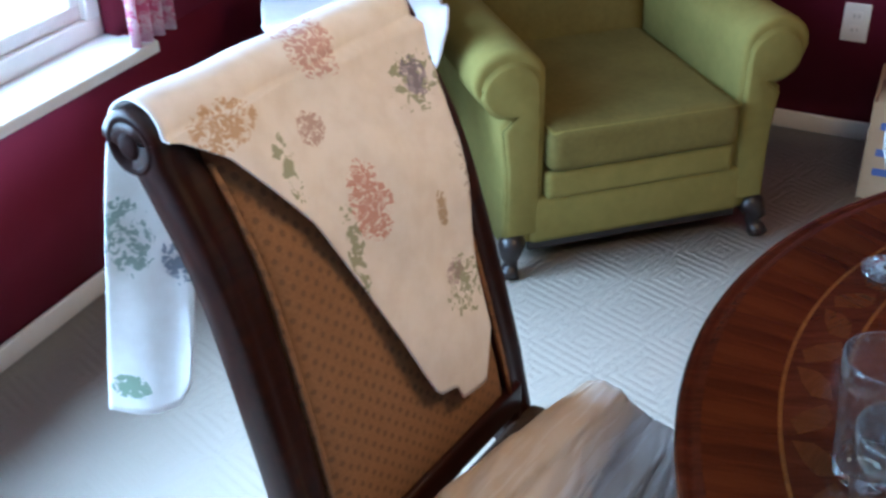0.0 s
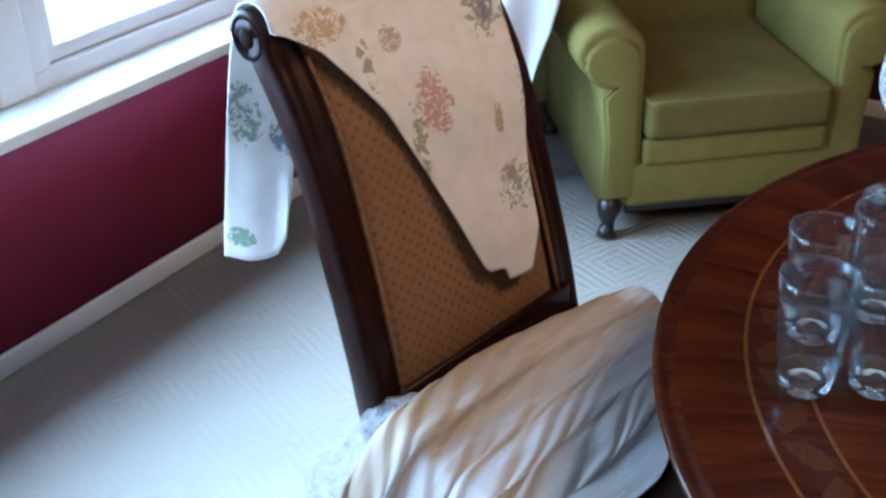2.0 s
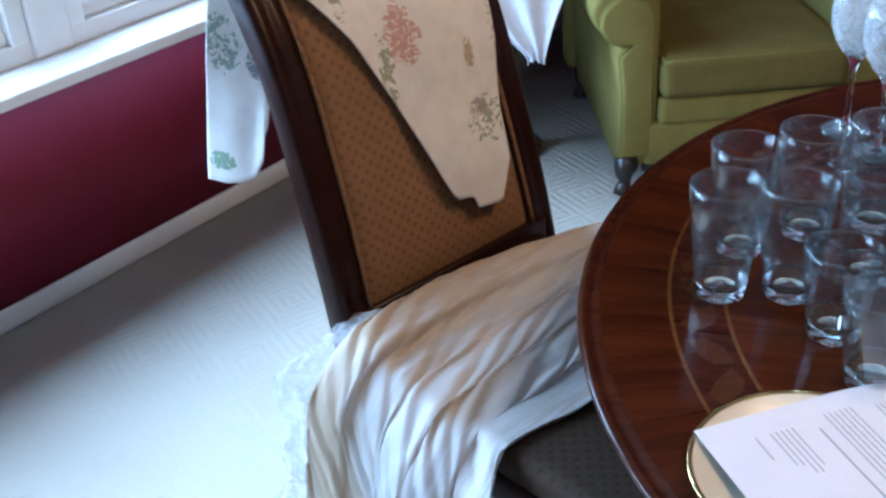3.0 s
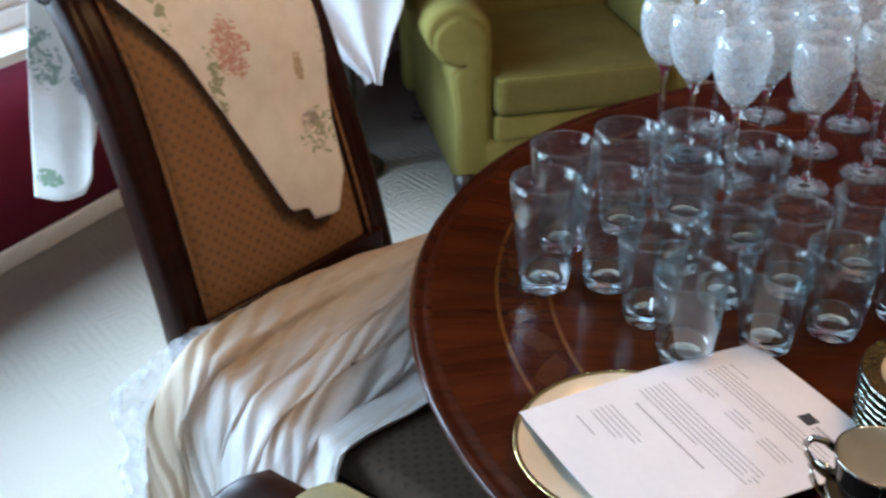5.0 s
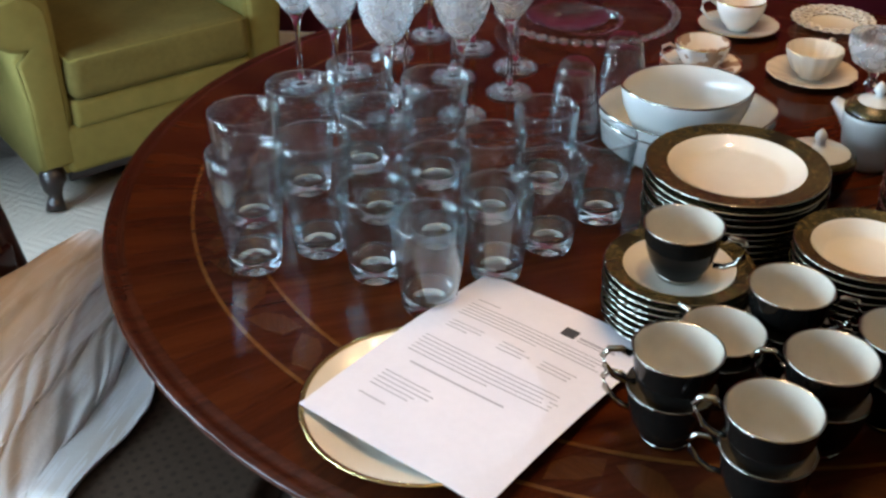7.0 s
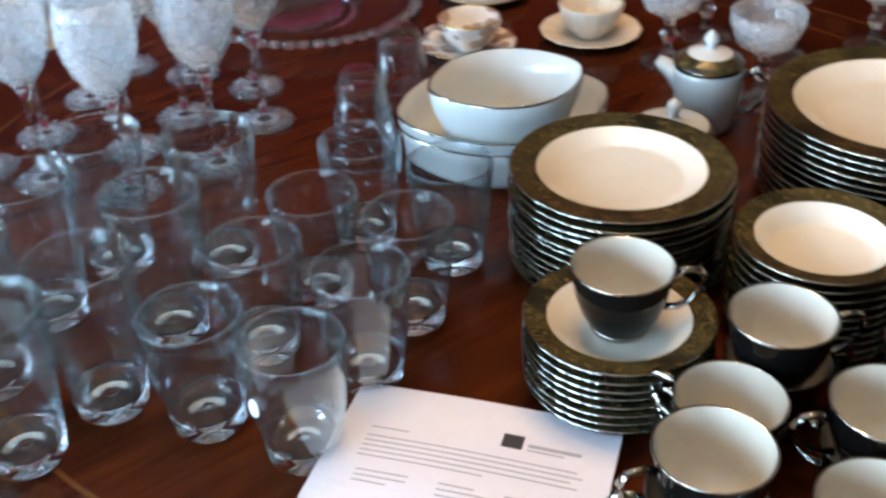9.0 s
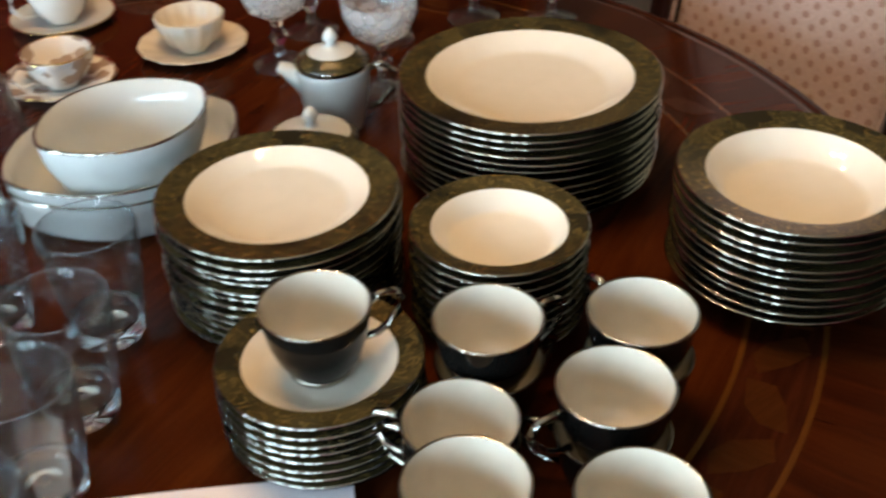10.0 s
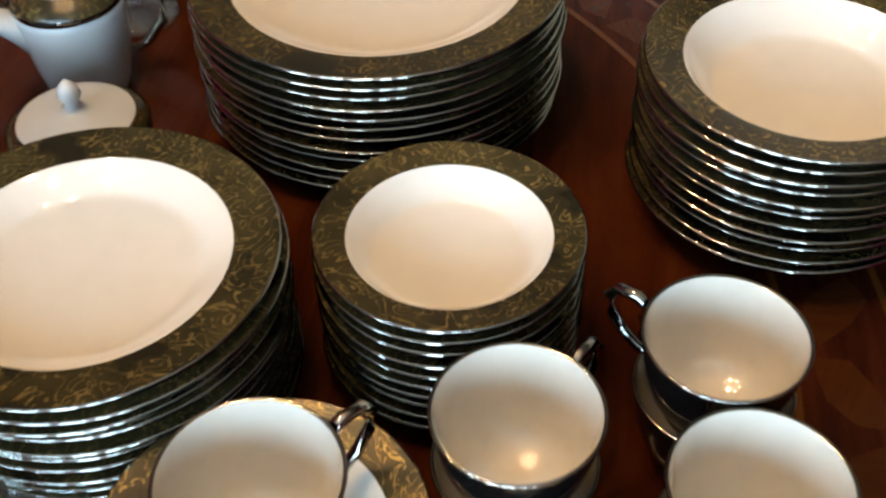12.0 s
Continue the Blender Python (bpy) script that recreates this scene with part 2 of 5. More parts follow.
def make_floral(name, ground, ground2, flowers):
    """White cotton with sprigs printed at set places (x, z, radius, colour, petal size) of the cloth."""
    m, t, b = material(name, ground, 0.8, spec=0.25)
    v = coords(t)
    sep = t.nodes.new("ShaderNodeSeparateXYZ")
    t.links.new(v, sep.inputs[0])
    col = ramp(t, noise_tex(t, v, 28, 5), [(0.35, ground2), (0.6, ground)])
    for x, z, rx, rz, tint, cell, cut in flowers:
        dx = mathn(t, "DIVIDE", mathn(t, "SUBTRACT", sep.outputs[0], x), rx * 0.84)
        dz = mathn(t, "DIVIDE", mathn(t, "SUBTRACT", sep.outputs[2], z), rz * 0.84)
        r = mathn(t, "ADD", mathn(t, "MULTIPLY", dx, dx), mathn(t, "MULTIPLY", dz, dz))
        inside = mathn(t, "LESS_THAN", mathn(t, "ADD", r, mathn(t, "MULTIPLY", noise_tex(t, v, 60, 3), 1.0)), 1.35)
        petals = mathn(t, "LESS_THAN", mathn(t, "ADD", noise_tex(t, v, cell, 3, 0.6, 1.2), mathn(t, "MULTIPLY", r, 0.16)), cut + 0.07)
        mask = mathn(t, "MULTIPLY", mathn(t, "MULTIPLY", inside, petals), 0.68)
        col = mix(t, mask, col, tint)
    t.links.new(col, b.inputs["Base Color"])
    bump(t, b, noise_tex(t, v, 500, 2), 0.25, 0.0006)
    return m


RED_F, BLUE_F, GREEN_F = (0.52, 0.16, 0.10), (0.20, 0.17, 0.30), (0.18, 0.24, 0.08)


def translucent(m, share):
    """Lets light through a thin cloth."""
    t = m.node_tree
    b = t.nodes["Principled BSDF"]
    tl = node(t, "ShaderNodeBsdfTranslucent")
    src = b.inputs["Base Color"].links[0].from_socket
    t.links.new(src, tl.inputs[0])
    ms = t.nodes.new("ShaderNodeMixShader")
    ms.inputs[0].default_value = share
    t.links.new(b.outputs[0], ms.inputs[1])
    t.links.new(tl.outputs[0], ms.inputs[2])
    t.links.new(ms.outputs[0], t.nodes["Material Output"].inputs[0])
    return m


FLORAL = make_floral("floral_cotton", (0.88, 0.865, 0.84), (0.81, 0.785, 0.75), [
    (-0.036, 0.945, 0.040, 0.062, RED_F, 130, 0.52), (-0.078, 0.905, 0.020, 0.075, GREEN_F, 60, 0.47),
    (0.120, 1.030, 0.062, 0.050, GREEN_F, 70, 0.46), (0.120, 1.035, 0.026, 0.030, BLUE_F, 110, 0.55),
    (-0.070, 1.040, 0.026, 0.022, (0.42, 0.24, 0.20), 140, 0.52), (0.095, 0.775, 0.060, 0.050, GREEN_F, 75, 0.47),
    (0.085, 0.800, 0.030, 0.022, (0.36, 0.27, 0.30), 120, 0.50), (0.085, 0.885, 0.014, 0.032, (0.36, 0.24, 0.09), 90, 0.56),
    (-0.185, 1.085, 0.060, 0.030, (0.50, 0.28, 0.08), 110, 0.50), (-0.130, 1.030, 0.022, 0.060, GREEN_F, 60, 0.48),
    (-0.020, 1.110, 0.050, 0.040, (0.50, 0.22, 0.20), 120, 0.50), (-0.255, 0.960, 0.036, 0.065, (0.13, 0.24, 0.18), 75, 0.47),
    (-0.215, 0.915, 0.018, 0.035, (0.10, 0.16, 0.24), 90, 0.50), (-0.284, 0.775, 0.014, 0.022, (0.08, 0.26, 0.10), 80, 0.55),
    (0.145, 0.900, 0.016, 0.090, (0.34, 0.28, 0.24), 90, 0.44)])
translucent(FLORAL, 0.22)
CURTAIN = make_floral("pink_floral_curtain", (0.70, 0.55, 0.58), (0.62, 0.34, 0.42), [
    (0.0, z * 0.16 + 0.05, 0.2, 0.1, c, 50, 0.5) for z, c in zip(range(1, 14), [(0.55, 0.03, 0.15), (0.30, 0.30, 0.16), (0.60, 0.06, 0.22)] * 5)])

translucent(CURTAIN, 0.45)
translucent(SILK, 0.32)


def make_carpet():
    m, t, b = material("cream_sculpted_carpet", (0.5, 0.45, 0.37), 0.95, spec=0.1)
    v = coords(t)
    w = node(t, "ShaderNodeTexWave", Scale=13.0, Distortion=0.6, Detail=2.0)
    w.inputs["Detail Scale"].default_value = 3.0
    w2 = node(t, "ShaderNodeTexWave", Scale=13.0, Distortion=0.6, Detail=2.0)
    t.links.new(coords(t, (1, 1, 1), (0, 0, 20)), w.inputs["Vector"])
    t.links.new(coords(t, (1, 1, 1), (0, 0, 110)), w2.inputs["Vector"])
    chk = node(t, "ShaderNodeTexChecker", Scale=7.5)
    t.links.new(coords(t, (1, 1, 1), (0, 0, 65)), chk.inputs["Vector"])
    n = t.nodes.new("ShaderNodeMix")
    t.links.new(chk.outputs["Fac"], n.inputs[0])
    t.links.new(w.outputs["Fac"], n.inputs[2])
    t.links.new(w2.outputs["Fac"], n.inputs[3])
    pattern = n.outputs[0]
    big = noise_tex(t, v, 1.3, 4)
    pile = noise_tex(t, v, 330, 3)
    c = mix(t, mathn(t, "MULTIPLY", pile, 0.5), ramp(t, big, [(0.3, (0.50, 0.45, 0.38)), (0.7, (0.58, 0.53, 0.46))]), (0.36, 0.31, 0.25))
    t.links.new(c, b.inputs["Base Color"])
    h = mathn(t, "ADD", mathn(t, "ADD", mathn(t, "MULTIPLY", pattern, 0.6), mathn(t, "MULTIPLY", noise_tex(t, v, 45, 3), 0.8)), mathn(t, "MULTIPLY", pile, 1.0))
    bump(t, b, h, 0.58, 0.004)
    return m


CARPET = make_carpet()


def make_thin_glass(name, tint=(0.97, 0.985, 0.99), frost=0.0, glow_haze=0.0, edge=0.95, face=0.026):
    m, t, b = material(name)
    t.nodes.remove(b)
    tr = node(t, "ShaderNodeBsdfTransparent")
    tr.inputs[0].default_value = (*tint, 1)
    gl = node(t, "ShaderNodeBsdfGlossy", Roughness=0.05)
    gl.inputs[0].default_value = (0.84, 0.97, 1.0, 1)
    lw = node(t, "ShaderNodeLayerWeight", Blend=0.5)
    ms = t.nodes.new("ShaderNodeMixShader")
    t.links.new(mathn(t, "ADD", mathn(t, "MULTIPLY", mathn(t, "POWER", lw.outputs["Facing"], 2.3), edge), face, clamp=True), ms.inputs[0])
    t.links.new(tr.outputs[0], ms.inputs[1])
    t.links.new(gl.outputs[0], ms.inputs[2])
    out = ms.outputs[0]
    # pale translucent share that imitates daylight glowing inside the glass
    if glow_haze:
        haze = node(t, "ShaderNodeBsdfTranslucent")
        haze.inputs[0].default_value = (0.8, 0.9, 0.95, 1)
        m3 = t.nodes.new("ShaderNodeMixShader")
        m3.inputs[0].default_value = glow_haze
        t.links.new(out, m3.inputs[1])
        t.links.new(haze.outputs[0], m3.inputs[2])
        out = m3.outputs[0]
    if frost:
        df = node(t, "ShaderNodeBsdfTranslucent")
        df.inputs[0].default_value = (0.85, 0.87, 0.9, 1)
        dd = node(t, "ShaderNodeBsdfDiffuse")
        dd.inputs[0].default_value = (0.85, 0.87, 0.9, 1)
        half = t.nodes.new("ShaderNodeMixShader")
        t.links.new(df.outputs[0], half.inputs[1])
        t.links.new(dd.outputs[0], half.inputs[2])
        v = coords(t)
        etch = mathn(t, "LESS_THAN", mathn(t, "ADD", voronoi(t, v, 75), mathn(t, "MULTIPLY", noise_tex(t, v, 60, 3), 0.7)), 0.80)
        m2 = t.nodes.new("ShaderNodeMixShader")
        t.links.new(mathn(t, "ADD", mathn(t, "MULTIPLY", etch, frost), 0.26), m2.inputs[0])
        t.links.new(out, m2.inputs[1])
        t.links.new(half.outputs[0], m2.inputs[2])
        out = m2.outputs[0]
    t.links.new(out, t.nodes["Material Output"].inputs[0])
    return m


THIN_GLASS = make_thin_glass("clear_thin_glass", glow_haze=0.009)
ETCHED = make_thin_glass("etched_glass", frost=0.10)
SOLID_GLASS, _t, _b = material("clear_solid_glass", (0.96, 0.985, 0.985), 0.0)
_b.inputs["Transmission Weight"].default_value = 1.0
_b.inputs["IOR"].default_value = 1.48
BASE_GLASS, _t, _b = material("thick_clear_glass", (0.96, 0.985, 1.0), 0.0)
_b.inputs["Transmission Weight"].default_value = 1.0
_b.inputs["IOR"].default_value = 1.5
GLASS_EDGE, _t, _b = material("polished_glass_edge", (0.90, 0.96, 1.0), 0.04)
_b.inputs["Transmission Weight"].default_value = 0.95
_b.inputs["IOR"].default_value = 1.5
FOOT_GLASS = make_thin_glass("goblet_foot_glass", glow_haze=0.06, edge=0.6)
PANE = make_thin_glass("window_pane_glass")
TRAY_GLASS = make_thin_glass("pressed_glass", glow_haze=0.02, edge=0.02, face=0.004)


def make_veil():
    m, t, b = material("sheer_organza", (0.80, 0.82, 0.85), 0.7)
    v = coords(t)
    tr = node(t, "ShaderNodeBsdfTransparent")
    tl = node(t, "ShaderNodeBsdfTranslucent")
    tl.inputs[0].default_value = (0.80, 0.83, 0.88, 1)
    m1 = t.nodes.new("ShaderNodeMixShader")
    t.links.new(b.outputs[0], m1.inputs[1])
    t.links.new(tl.outputs[0], m1.inputs[2])
    m2 = t.nodes.new("ShaderNodeMixShader")
    t.links.new(ramp(t, noise_tex(t, v, 24, 4), [(0.35, (0.16, 0.16, 0.16)), (0.65, (0.48, 0.48, 0.48))]), m2.inputs[0])
    t.links.new(tr.outputs[0], m2.inputs[1])
    t.links.new(m1.outputs[0], m2.inputs[2])
    t.links.new(m2.outputs[0], t.nodes["Material Output"].inputs[0])
    return m


VEIL = make_veil()

# ---- shapes ----


def part(name, bm, mat, parent, label="", smooth=True, m=None, kind=""):
    """One mesh object under a thing or part."""
    me = bpy.data.meshes.new(name)
    if smooth:
        for f in bm.faces:
            f.smooth = True
    bm.to_mesh(me)
    bm.free()
    me.materials.append(mat)
    ob = new(name, me)
    if parent is not None:
        ob.parent = parent
    if m is not None:
        ob.matrix_local = m
    if label:
        ob["label"] = label
    if kind:
        ob["kind"] = kind
    return ob


def thing(name, m, label, category, group="", kind=""):
    ob = new(name)
    ob.empty_display_size = 0.05
    ob.matrix_world = m
    return tagged(ob, label, category, group, kind)


def solo(name, bm, mat, m, label, category, group="", kind="", smooth=True):
    ob = part(name, bm, mat, None, smooth=smooth)
    ob.matrix_world = m
    return tagged(ob, label, category, group, kind)


def again(name, data, parent, m=None):
    ob = new(name, data)
    ob.parent = parent
    if m is not None:
        ob.matrix_local = m
    return ob


def lathe(profile, seg=48, squash=1.0, power=None, boat=None):
    """A turned body from (radius, height) pairs; power makes the plan a rounded square."""
    bm = bmesh.new()
    rings = []
    for r, z in profile:
        if r < 1e-5:
            rings.append([bm.verts.new((0, 0, z))])
            continue
        ring = []
        for i in range(seg):
            a = 2 * math.pi * i / seg
            c, s = math.cos(a), math.sin(a)
            k = 1.0 if power is None else (abs(c) ** power + abs(s) ** power) ** (-1 / power)
            if boat:
                c, s = c, s * boat * abs(s) ** 0.30
            ring.append(bm.verts.new((r * k * c, r * k * s * squash, z)))
        rings.append(ring)
    for a, b in zip(rings, rings[1:]):
        for i in range(seg):
            j = (i + 1) % seg
            if len(a) == 1 and len(b) > 1:
                bm.faces.new((a[0], b[j], b[i]))
            elif len(b) == 1 and len(a) > 1:
                bm.faces.new((a[i], a[j], b[0]))
            elif len(a) > 1:
                bm.faces.new((a[i], a[j], b[j], b[i]))
    bmesh.ops.recalc_face_normals(bm, faces=bm.faces)
    return bm


def tube(points, radius, seg=10, closed=False, flat=1.0):
    """A round bar along points; radius may be a list."""
    bm = bmesh.new()
    pts = [Vector(p) for p in points]
    n = len(pts)
    rings, up = [], Vector((0, 0, 1))
    for i, p in enumerate(pts):
        a = pts[(i - 1) % n] if closed or i else p
        b = pts[(i + 1) % n] if closed or i < n - 1 else p
        d = (b - a).normalized()
        side = d.cross(up)
        if side.length < 0.05:
            side = d.cross(Vector((1, 0, 0)))
        side.normalize()
        v = side.cross(d).normalized()
        r = radius[i] if isinstance(radius, (list, tuple)) else radius
        rings.append([bm.verts.new(p + side * (r * math.cos(k * 2 * math.pi / seg)) + v * (r * flat * math.sin(k * 2 * math.pi / seg))) for k in range(seg)])
    for i in range(n if closed else n - 1):
        a, b = rings[i], rings[(i + 1) % n]
        for k in range(seg):
            bm.faces.new((a[k], a[(k + 1) % seg], b[(k + 1) % seg], b[k]))
    if not closed:
        bm.faces.new(rings[0][::-1])
        bm.faces.new(rings[-1])
    bmesh.ops.recalc_face_normals(bm, faces=bm.faces)
    return bm


def rbox(x0, x1, y0, y1, z0, z1, bevel=0.005, seg=2):
    bm = bmesh.new()
    bmesh.ops.create_cube(bm, size=1, matrix=Matrix.LocRotScale(((x0 + x1) / 2, (y0 + y1) / 2, (z0 + z1) / 2), None, (x1 - x0, y1 - y0, z1 - z0)))
    if bevel:
        bmesh.ops.bevel(bm, geom=bm.edges[:], offset=bevel, segments=seg, profile=0.6, affect="EDGES")
    return bm


def prism(outline, y0, y1, bevel=0.0, seg=2):
    """An outline in x and z drawn out along y."""
    bm = bmesh.new()
    a = [bm.verts.new((x, y0, z)) for x, z in outline]
    b = [bm.verts.new((x, y1, z)) for x, z in outline]
    n = len(a)
    ends = [bm.faces.new(a), bm.faces.new(b[::-1])]
    for i in range(n):
        bm.faces.new((a[i], b[i], b[(i + 1) % n], a[(i + 1) % n]))
    bmesh.ops.recalc_face_normals(bm, faces=bm.faces)
    if bevel:
        bmesh.ops.bevel(bm, geom=[e for f in ends for e in f.edges], offset=bevel, segments=seg, profile=0.5, affect="EDGES")
    return bm


def sheet(nu, nv, fn, thick=0.002):
    """A cloth or plate from a function of (u, v) in 0..1, with thickness."""
    bm = bmesh.new()
    g = [[bm.verts.new(fn(i / nu, j / nv)) for j in range(nv + 1)] for i in range(nu + 1)]
    for i in range(nu):
        for j in range(nv):
            bm.faces.new((g[i][j], g[i + 1][j], g[i + 1][j + 1], g[i][j + 1]))
    bm.normal_update()
    if thick:
        h = [[bm.verts.new(v.co - v.normal * thick) for v in row] for row in g]
        for i in range(nu):
            for j in range(nv):
                bm.faces.new((h[i][j], h[i][j + 1], h[i + 1][j + 1], h[i + 1][j]))
        for i in range(nu):
            bm.faces.new((g[i + 1][0], g[i][0], h[i][0], h[i + 1][0]))
            bm.faces.new((g[i][nv], g[i + 1][nv], h[i + 1][nv], h[i][nv]))
        for j in range(nv):
            bm.faces.new((g[0][j], g[0][j + 1], h[0][j + 1], h[0][j]))
            bm.faces.new((g[nu][j + 1], g[nu][j], h[nu][j], h[nu][j + 1]))
    return bm


def join(*bms):
    out = bmesh.new()
    for b in bms:
        me = bpy.data.meshes.new("tmp")
        b.to_mesh(me)
        out.from_mesh(me)
        b.free()
        bpy.data.meshes.remove(me)
    return out


def at(x, y, z=0.0, turn=0.0):
    return pose(x, y, z, 0, 0, turn)


# ---- room ----
RX, RY0, RY1, RH = 5.1, -3.4, 2.19, 2.6       # room: depth from the window wall, its two ends, height

solo("floor", rbox(-0.36, RX + 0.15, RY0 - 0.15, RY1 + 0.15, -0.1, 0.0, 0), CARPET, ROOM, "cream sculpted carpet with a faint herringbone relief", "carpet", kind="structure")
solo("ceiling", rbox(-0.36, RX + 0.15, RY0 - 0.15, RY1 + 0.15, RH, RH + 0.1, 0), CEILING, ROOM, "plain plaster ceiling out of view, darkened to cut bounced light", "ceiling", kind="structure")
W0, W1, WB, WT = -3.20, 0.72, 0.573, 2.10       # window opening along the wall, its foot and head
wall_west = thing("wall_west", WIN, "burgundy painted window wall", "wall", kind="structure")
part("wall_below", rbox(-0.15, 0, RY0, RY1, 0, WB, 0), WALL, wall_west)
part("wall_above", rbox(-0.15, 0, RY0, RY1, WT, RH, 0), WALL, wall_west)
part("wall_side", rbox(-0.15, 0, W1, RY1, WB, WT, 0), WALL, wall_west)
part("wall_side", rbox(-0.15, 0, RY0, W0, WB, WT, 0), WALL, wall_west)
solo("wall_north", rbox(-0.36, RX + 0.15, RY1, RY1 + 0.15, 0, RH, 0), WALL, ROOM, "burgundy painted wall with a white socket", "wall", kind="structure")
solo("wall_south", rbox(-0.36, RX + 0.15, RY0 - 0.15, RY0, 0, RH, 0), WALL, ROOM, "plain burgundy wall closing the room", "wall", kind="structure")
solo("wall_east", rbox(RX, RX + 0.15, RY0, RY1, 0, RH, 0), CREAM_WALL, ROOM, "cream painted wall across the room", "wall", kind="structure")


def skirting(x0, x1, y0, y1, name, m=ROOM):
    solo(name, rbox(x0, x1, y0, y1, 0.0, 0.060, 0.006), WHITE_PAINT, m, "white painted skirting board along the wall", "baseboard", kind="structure")


skirting(0.0, 0.016, RY0, RY1 - 0.016, "baseboard_west", WIN)
skirting(-0.06, RX, RY1 - 0.016, RY1, "baseboard_north")
skirting(RX - 0.016, RX, RY0, RY1 - 0.016, "baseboard_east")

window = thing("window_1", WIN, "white painted window with daylight behind its panes", "window", kind="structure")
part("window_sill", rbox(-0.12, 0.105, W0 - 0.05, W1 + 0.02, WB + 0.002, WB + 0.034, 0.008, 3), WHITE_PAINT, window)
part("apron", rbox(0.001, 0.018, W0 - 0.03, W1, WB - 0.022, WB, 0.004), WHITE_PAINT, window)
for y0, y1 in ((-0.06, W1), (-0.93, -0.17), (-1.80, -1.04), (-2.50, -1.91), (W0, -2.61)):
    fr = part("window_frame", join(rbox(-0.11, -0.045, y0, y1, WB + 0.034, WB + 0.085, 0.006), rbox(-0.11, -0.045, y0, y1, WT - 0.05, WT, 0.006),
                                   rbox(-0.11, -0.045, y0, y0 + 0.05, WB + 0.08, WT - 0.045, 0.006), rbox(-0.11, -0.045, y1 - 0.05, y1, WB + 0.08, WT - 0.045, 0.006)), WHITE_PAINT, window)
    part("sash", join(rbox(-0.095, -0.062, y0 + 0.05, y1 - 0.05, WB + 0.085, WB + 0.125, 0.008), rbox(-0.095, -0.062, y0 + 0.05, y1 - 0.05, WT - 0.09, WT - 0.05, 0.008),
                      rbox(-0.095, -0.062, y0 + 0.05, y0 + 0.085, WB + 0.12, WT - 0.085, 0.008), rbox(-0.095, -0.062, y1 - 0.085, y1 - 0.05, WB + 0.12, WT - 0.085, 0.008)), WHITE_PAINT, fr)
    p = part("pane", rbox(-0.081, -0.077, y0 + 0.08, y1 - 0.08, WB + 0.12, WT - 0.085, 0), PANE, fr, smooth=False)
    p.visible_shadow = False
for y in (-0.115, -0.985, -1.855, -2.555):
    part("mullion", rbox(-0.10, -0.035, y - 0.054, y + 0.054, WB + 0.034, WT, 0.01), WHITE_PAINT, window)

# bright overcast distance behind the panes
m_sky, t_sky, b_sky = material("bright_daylight", (0.8, 0.85, 0.9), 1.0)
b_sky.inputs["Emission Color"].default_value = (0.92, 0.97, 1.0, 1)
b_sky.inputs["Emission Strength"].default_value = 2.2
solo("backdrop", rbox(-1.6, -1.55, -5.5, 4.5, -1.0, 1.6, 0), m_sky, ROOM, "bright daylight sky outside the window", "sky", kind="structure", smooth=False)


def curtain():
    def fn(u, v):
        return (0.035 * math.sin(u * 22) * (0.6 + 0.4 * v) + 0.09, (u - 0.5) * 0.16, 0.612 + 1.56 * v)
    th = thing("curtain", WIN @ at(0, 0.735), "pink and white floral curtain beside the window", "curtain")
    part("curtain_cloth", sheet(44, 30, fn, 0.003), CURTAIN, th)
    part("rod", tube([(0.09, -0.35, 2.2), (0.09, 0.35, 2.2)], 0.012), BRASS, th)


curtain()

out = thing("wall_socket", ROOM @ at(1.44, RY1, 0.376), "white plastic wall socket plate", "outlet")
part("plate", rbox(-0.039, 0.039, -0.007, 0, -0.060, 0.060, 0.004), PLASTIC, out)
for z in (-0.022, 0.022):
    r = part("receptacle", rbox(-0.017, 0.017, -0.010, -0.006, z - 0.014, z + 0.014, 0.004), PLASTIC, out)
    part("slot", join(rbox(-0.008, -0.006, -0.0108, -0.0095, z - 0.005, z + 0.006, 0), rbox(0.006, 0.008, -0.0108, -0.0095, z - 0.005, z + 0.006, 0)), SLOT, r, smooth=False)

# ---- armchair ----


